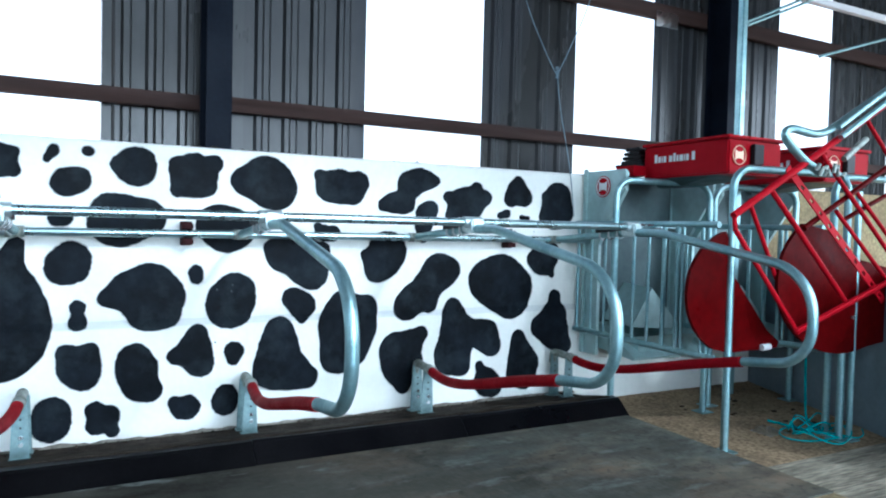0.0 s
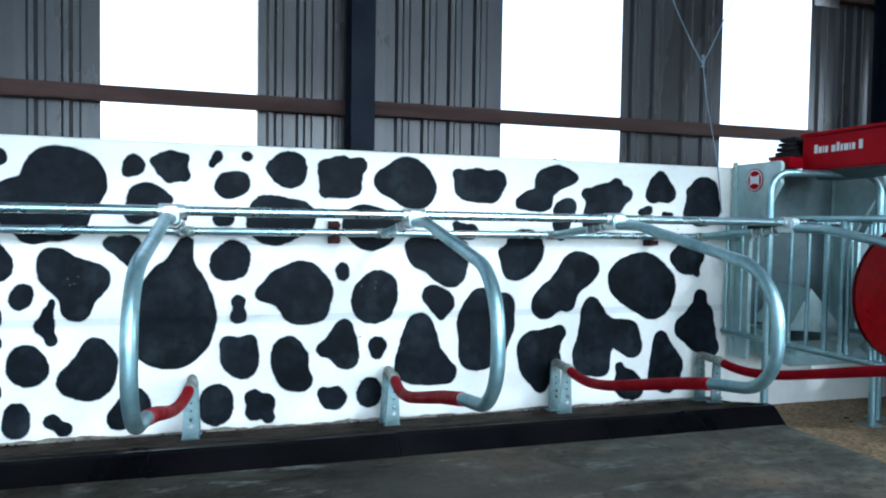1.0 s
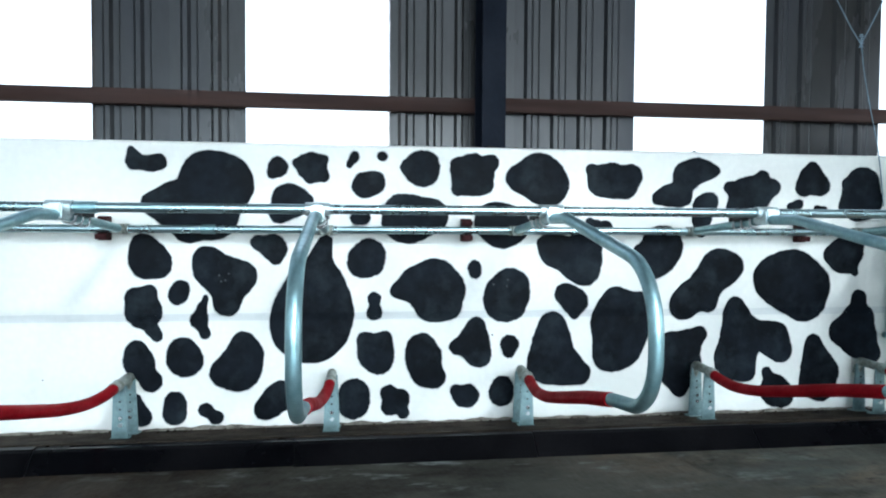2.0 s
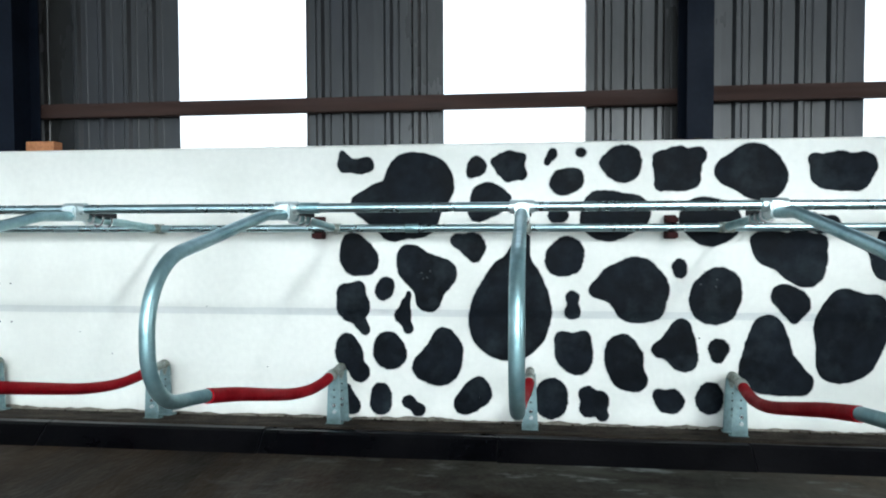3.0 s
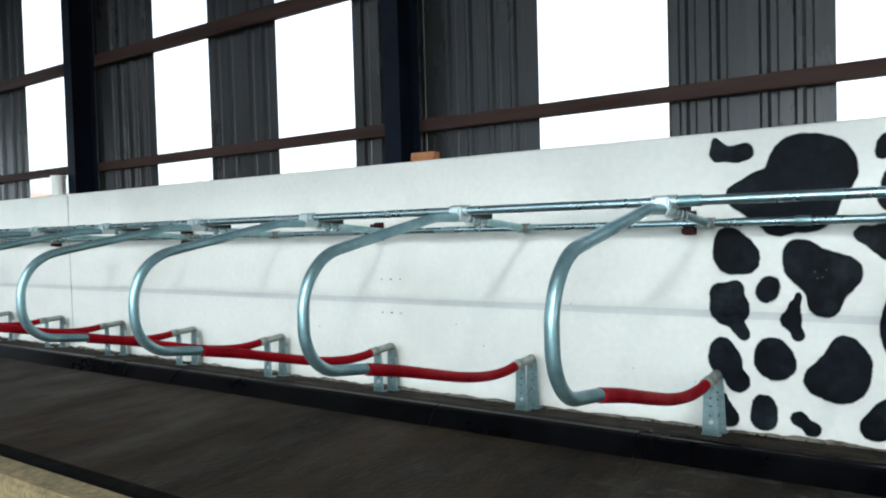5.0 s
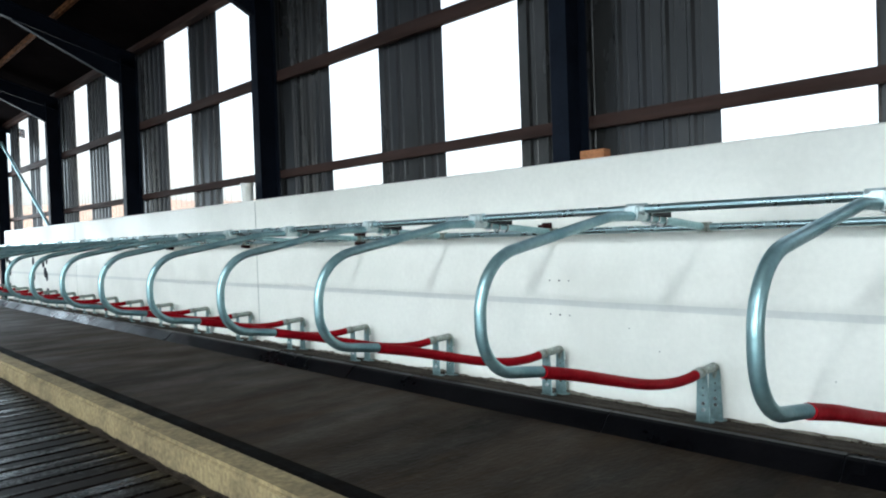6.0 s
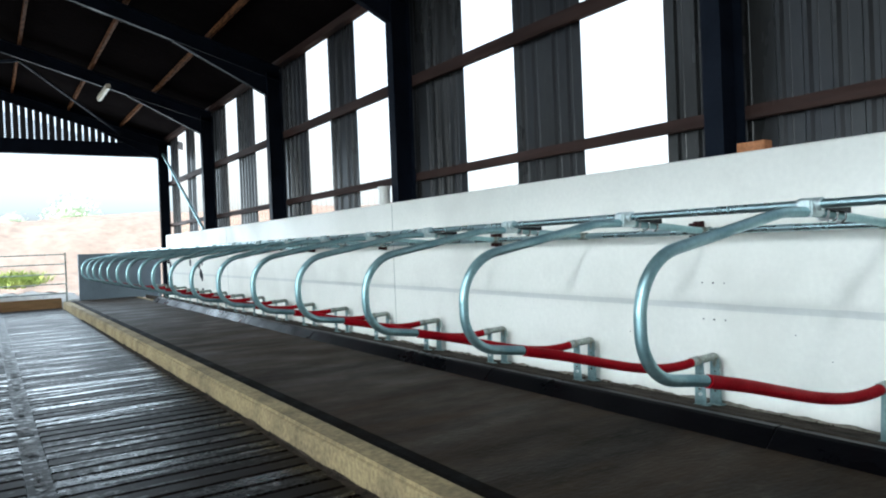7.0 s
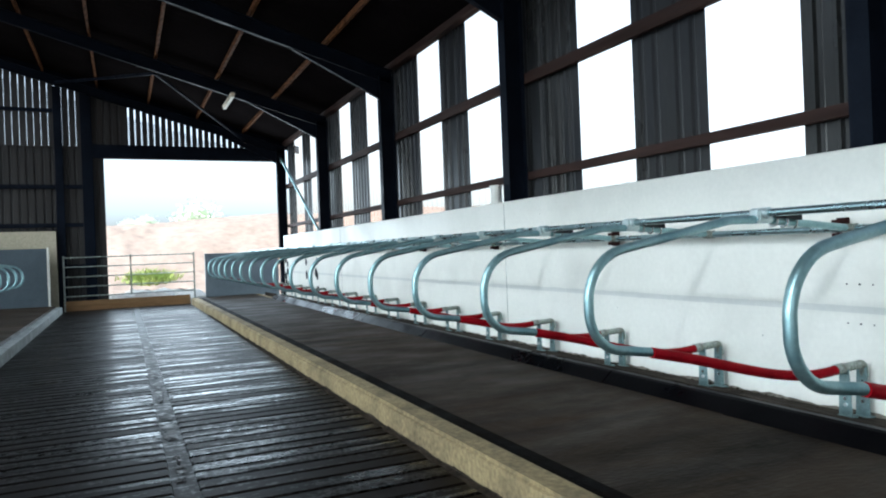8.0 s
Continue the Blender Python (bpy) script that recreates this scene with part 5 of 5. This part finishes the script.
for i in range(9):
    rr = random.Random(i)
    x, z = 4.36 + 0.03 * i, 1.86 + 0.05 * rr.random()
    tube(bm, [(x - 4.9, -0.03 - 0.01 * (i % 3), z - 0.085), (x - 4.9 + rr.uniform(-0.03, 0.03), -0.05, z - 0.085 + rr.uniform(0.02, 0.07))], 0.012, 8)
part("hinge_fittings", bm, ZINC, rg, "cluster of dull hinge fittings")
for x, y in ((0.155, 0.117),):
    part("gate_leg", tube(B(), [(x, y, 0.0), (x, y, 1.72)], 0.021, 12), STEEL, rg)
    part("base_plate", box(B(), x - 0.05, y - 0.05, -0.002, x + 0.05, y + 0.05, 0.008), STEEL, rg)

# ---- post, conduits, ropes and oddments at the stations ----
post = holder("steel_post", 5.385, -0.30, 0.085, "tall galvanised square post with conduits", "post")
part("post_tube", box(B(), -0.03, -0.03, 0.0, 0.03, 0.03, 5.0, 0.007), STEEL, post)
for a, b, r in (((0.04, 0, 3.25), (2.2, 0, 4.2), 0.012), ((0.04, -0.02, 3.22), (2.2, -0.02, 4.14), 0.012), ((1.05, 0, 3.09), (2.4, 0, 3.5), 0.014)):
    part("conduit", tube(B(), [a, b], r, 8), STEEL, post)
part("conduit_tray", box(B(), 0.5, -0.03, 3.56, 2.6, 0.03, 3.62, 0.004), SIGNWHITE, post, "pale cable tray")

bm = B()
tube(bm, curve([(3.10, -0.05, 3.9), (3.30, -0.05, 3.24), (3.49, -0.05, 2.88), (3.61, -0.05, 2.70)], 5), 0.004, 6)
tube(bm, curve([(4.07, -0.05, 3.9), (3.915, -0.05, 3.34), (3.74, -0.05, 2.95), (3.61, -0.05, 2.70)], 5), 0.004, 6)
tube(bm, curve([(3.61, -0.05, 2.72), (3.66, -0.04, 2.45), (3.78, -0.03, 1.97), (3.84, -0.02, 1.60)], 5), 0.004, 6)
for i in range(8):
    tube(bm, [(3.59 + 0.006 * (i % 3), -0.055, 2.68 + 0.012 * i), (3.63 - 0.004 * (i % 2), -0.045, 2.685 + 0.012 * i)], 0.004, 6)
tagged(link("hanging_cord", bm, CORD), "thin blue-grey knotted cord hanging from the roof", "cord")

bm = B()
rng = random.Random(8)
cx, cy, cz = 4.98, -1.45, 0.098
for k in range(6):
    a0, r0 = rng.uniform(0, 6), rng.uniform(0.10, 0.2)
    ox, oy = rng.uniform(-0.12, 0.14), rng.uniform(-0.10, 0.10)
    tube(bm, curve([(cx + ox + r0 * 1.3 * math.cos(a0 + t), cy + oy + r0 * 0.8 * math.sin(a0 + t), cz + (0.004 + 0.011 * k) * (1 + math.sin(2.3 * t + k))) for t in [i * 0.6 for i in range(9 + k % 3)]], 3), 0.006, 6)
tube(bm, curve([(5.25, -1.10, 0.78), (5.26, -1.10, 0.5), (5.24, -1.12, 0.30), (5.21, -1.16, 0.11), (5.10, -1.32, 0.10), (4.97, -1.40, 0.10), (4.90, -1.06, 0.10)], 5), 0.010, 6)
tagged(link("rope", bm, ROPE), "tangled turquoise rope lying by the gate legs", "rope")
bm = B()
rows = []
for i in range(9):
    rows.append([(4.58 + 0.026 * i, -1.33 + 0.034 * j, 0.088 + 0.045 * abs(noise.noise((i * 0.7, j * 0.9, 2))) * (1 if 0 < i < 8 else 0.2)) for j in range(6)])
faces(bm, [p for r_ in rows for p in r_], [(i * 6 + j, i * 6 + j + 1, (i + 1) * 6 + j + 1, (i + 1) * 6 + j) for i in range(8) for j in range(5)])
tagged(link("plastic_film", bm, PLASTIC), "crumpled scrap of clear plastic film on the floor", "plastic")
bm = B()
rows = []
for i in range(7):
    rows.append([(5.06 + 0.045 * i, 0.395 + 0.03 * noise.noise((i * 0.8, j, 1)), 3.42 + 0.028 * j + 0.02 * noise.noise((i, j * 0.8, 5))) for j in range(6)])
faces(bm, [p for r_ in rows for p in r_], [(i * 6 + j, i * 6 + j + 1, (i + 1) * 6 + j + 1, (i + 1) * 6 + j) for i in range(6) for j in range(5)])
tagged(link("plastic_bag", bm, PLASTIC), "clear plastic bag caught on the upper side rail", "bag")
bm = B()
for i in range(26):
    x, y = rng.uniform(4.5, 5.9), rng.uniform(-1.3, -0.1)
    s_ = rng.uniform(0.006, 0.022)
    box(bm, x - s_, y - s_ * 0.6, 0.085, x + s_, y + s_ * 0.6, 0.085 + s_ * 0.5)
tagged(link("floor_crumbs", bm, DIRT), "dark crumbs scattered on the station floor", "rubble", kind="stuff")

# ---- oddments on the wall ----
bm = B()
box(bm, -3.40, 0.02, WALL_TOP, -3.19, 0.11, WALL_TOP + 0.065, 0.004)
tagged(link("brick", bm, BRICK), "single orange brick resting on the wall top", "brick")
bm = B()
tube(bm, [(-8.56, 0.06, WALL_TOP), (-8.56, 0.06, WALL_TOP + 0.22)], 0.075, 16)
tube(bm, [(-8.56, 0.06, WALL_TOP + 0.20), (-8.56, 0.06, WALL_TOP + 0.235)], 0.085, 16)
tagged(link("white_bucket", bm, WHITE), "small white plastic tub standing on the wall", "tub")
for x in (-3.70, -3.61, -3.52):
    for z in (1.04, 0.775):
        part("anchor_hole", disc(B(), (x, -0.003, z), (0, 1, 0), 0.007 if x == -3.61 else 0.005, 0.006, 8), BOLT, wall)
rng = random.Random(21)
for i in range(12):
    part("anchor_hole", disc(B(), (rng.uniform(-9, 3.5), -0.003, rng.uniform(0.4, 1.85)), (0, 1, 0), rng.uniform(0.002, 0.004), 0.006, 6), BOLT, wall)
for x in (-8.27, -15.6):
    part("panel_joint", box(B(), x - 0.004, -0.0025, 0.2, x + 0.004, 0.01, WALL_TOP - 0.02), ZINC, wall, "fine upright panel joint")

# fixing holes drilled through the black paint
for x, z in ((-0.652, 1.128), (-0.616, 1.098), (-0.640, 1.092), (-0.595, 1.139), (1.075, 1.065), (1.165, 1.052), (1.17, 1.095), (1.068, 0.735)):
    part("anchor_hole", disc(B(), (x, -0.0085, z), (0, 1, 0), 0.0055, 0.006, 8), BOLT, wall)
# dark crumbs of mortar left on the wall top
bm = B()
rng = random.Random(31)
for i in range(46):
    x = rng.choice((1.29, 2.30, 0.98, -5.9, -3.0)) + rng.gauss(0, 0.07)
    s_ = rng.uniform(0.006, 0.018)
    y = rng.uniform(0.02, 0.10)
    faces(bm, [(x - s_, y - s_, WALL_TOP), (x + s_, y - s_, WALL_TOP), (x + s_, y + s_, WALL_TOP), (x - s_, y + s_, WALL_TOP), (x, y, WALL_TOP + s_ * rng.uniform(0.7, 1.3))], [(0, 1, 4), (1, 2, 4), (2, 3, 4), (3, 0, 4)])
tagged(link("wall_top_crumbs", bm, DIRT), "dark crumbs of mortar on the wall top", "rubble", kind="stuff")

# a thin, mostly clear grey film in a level strip along the wall
GREYFILM = translucent("thin_grey_film", 0.88, (0.46, 0.50, 0.47))
bm = B()
lip = []
for i in range(260):
    x = -21.5 + 25.4 * i / 259
    lip.append((x, 0.868 + 0.003 * noise.noise((x * 1.7, 0, 7)), 0.006 * noise.noise((x * 5.1, 2, 7))))
for (xa, za, wa), (xb, zb, wb) in zip(lip, lip[1:]):
    faces(bm, [(xa, -0.0105, za - 0.02), (xb, -0.0105, zb - 0.02), (xb, -0.0105, zb + 0.026 + wb), (xa, -0.0105, za + 0.026 + wa)], [(0, 1, 2, 3)])
bmesh.ops.remove_doubles(bm, verts=bm.verts[:], dist=0.0004)
part("grey_wall_strip", bm, GREYFILM, wall, "thin grey film in a level strip along the wall")

# ---- bracing and lamp at the west end ----
for a, b in (((-22.5, 0.20, 4.42), (-18.2, 0.20, 1.98)), ((-22.75, -0.9, rafter_z(-0.9) + 0.05), (-18.2, -3.6, rafter_z(-3.6) + 0.05)), ((-22.75, -6.0, rafter_z(-6.0) + 0.05), (-18.2, -3.6, rafter_z(-3.6) + 0.05))):
    tagged(link("brace", tube(B(), [a, b], 0.038, 10), FRAME if a[1] < 0 else STEEL), "steel wind brace in the end bay", "brace", "wind braces", "structure")
lamp = holder("strip_lamp", -18.15, -1.95, rafter_z(-1.95) - 0.06, "unlit cream strip lamp under the rafter", "lamp")
part("lamp_body", box(B(), -0.75, -0.05, -0.01, 0.75, 0.05, 0.06, 0.012), CREAM, lamp)
part("diffuser", box(B(), -0.73, -0.042, -0.05, 0.73, 0.042, -0.012, 0.012), CREAM, lamp)

# ---- outdoors: trees on the bank, grass, rubble ----


def tree(x, y, z, h, seed):
    t = holder("tree", x, y, z, "broad tree on the skyline, leaves paled for haze", "tree", "skyline trees")
    rg_ = random.Random(seed)
    bm = B()
    tube(bm, curve([(0, 0, -1), (0.1, 0, h * 0.3), (0, 0.1, h * 0.6)], 4), [0.35 - 0.03 * i for i in range(9)], 8)
    for i in range(6):
        a = i * 1.05
        tube(bm, [(0, 0, h * 0.35), (math.cos(a) * h * 0.35, math.sin(a) * h * 0.35, h * 0.62)], [0.12, 0.04], 6)
    part("trunk", bm, PURLIN, t)
    bm = B()
    for i in range(4200):
        c = i % 9
        cc = Vector((math.cos(c * 2.4) * h * 0.30, math.sin(c * 2.4) * h * 0.24, h * (0.63 + 0.06 * math.sin(c * 1.7)))) if c else Vector((0, 0, h * 0.79))
        p = cc + Vector((rg_.gauss(0, 1), rg_.gauss(0, 1), rg_.gauss(0, 0.7))) * h * 0.13
        q = Vector((rg_.gauss(0, 1), rg_.gauss(0, 1), rg_.gauss(0, 1))).normalized()
        w = q.orthogonal().normalized()
        s_ = h * rg_.uniform(0.022, 0.045)
        faces(bm, [p - q * s_, p + w * s_ * 0.7, p + q * s_, p - w * s_ * 0.7], [(0, 1, 2, 3)])
    part("crown", bm, LEAF, t)


tree(-96, 4.6, 3.0, 6.0, 1)
tree(-97, -1.6, 4.4, 2.7, 2)
tree(-97, -3.6, 4.4, 2.3, 3)
bm = B()
rng = random.Random(5)
for i in range(2600):
    x, y = rng.gauss(-34.35, 0.3), rng.gauss(-3.4, 0.40)
    d_ = max(0.0, -x - 26)
    z = -0.42 + (3.9 + 0.045 * y) / (1 + math.exp(-(d_ - 11) / 2.0)) + 0.012 * d_
    a, s_ = rng.uniform(0, 6.3), rng.uniform(0.02, 0.05)
    h_ = rng.uniform(0.10, 0.34) * (1 + 0.9 * noise.noise((x * 1.3, y * 1.7, 0)))
    faces(bm, [(x - s_ * math.cos(a), y - s_ * math.sin(a), z), (x + s_ * math.cos(a), y + s_ * math.sin(a), z), (x + rng.gauss(0, 0.15), y + rng.gauss(0, 0.15), z + h_)], [(0, 1, 2)])
tagged(link("grass", bm, GRASS), "patch of bright green weeds outside the gate", "grass", kind="stuff")
for i in range(10):
    bm = B()
    x, y = rng.uniform(-25.6, -24.6), -4.7 + 0.245 * i
    s_ = rng.uniform(0.58, 0.70)
    bmesh.ops.create_icosphere(bm, subdivisions=2, radius=s_)
    for v in bm.verts:
        v.co *= 1 + 0.35 * noise.noise(v.co * 5 + Vector((i * 3.0, 0, 0)))
        v.co.z *= 0.85
        v.co += Vector((x, y, -0.42 + s_ * 0.4))
    tagged(link("rubble_stone", bm, PALE if i % 4 else FRAME), "pale broken stone lying outside the gate", "stone", "stones outside the gate")

# ---- slats of the alley ----
for i in range(144):
    x = WEST + 0.1 + 0.185 * i
    if x > 3.65:
        break
    for me, y in zip(slat_meshes, (-4.064, -5.998)):
        o = new("slat", me)
        o.rotation_euler = (0, 0.018 * noise.noise((x * 7.7, y, 4)) , 0)
        o.location = (x, y, 0.003 * noise.noise((x * 3, y, 0)))
        o.parent = floor
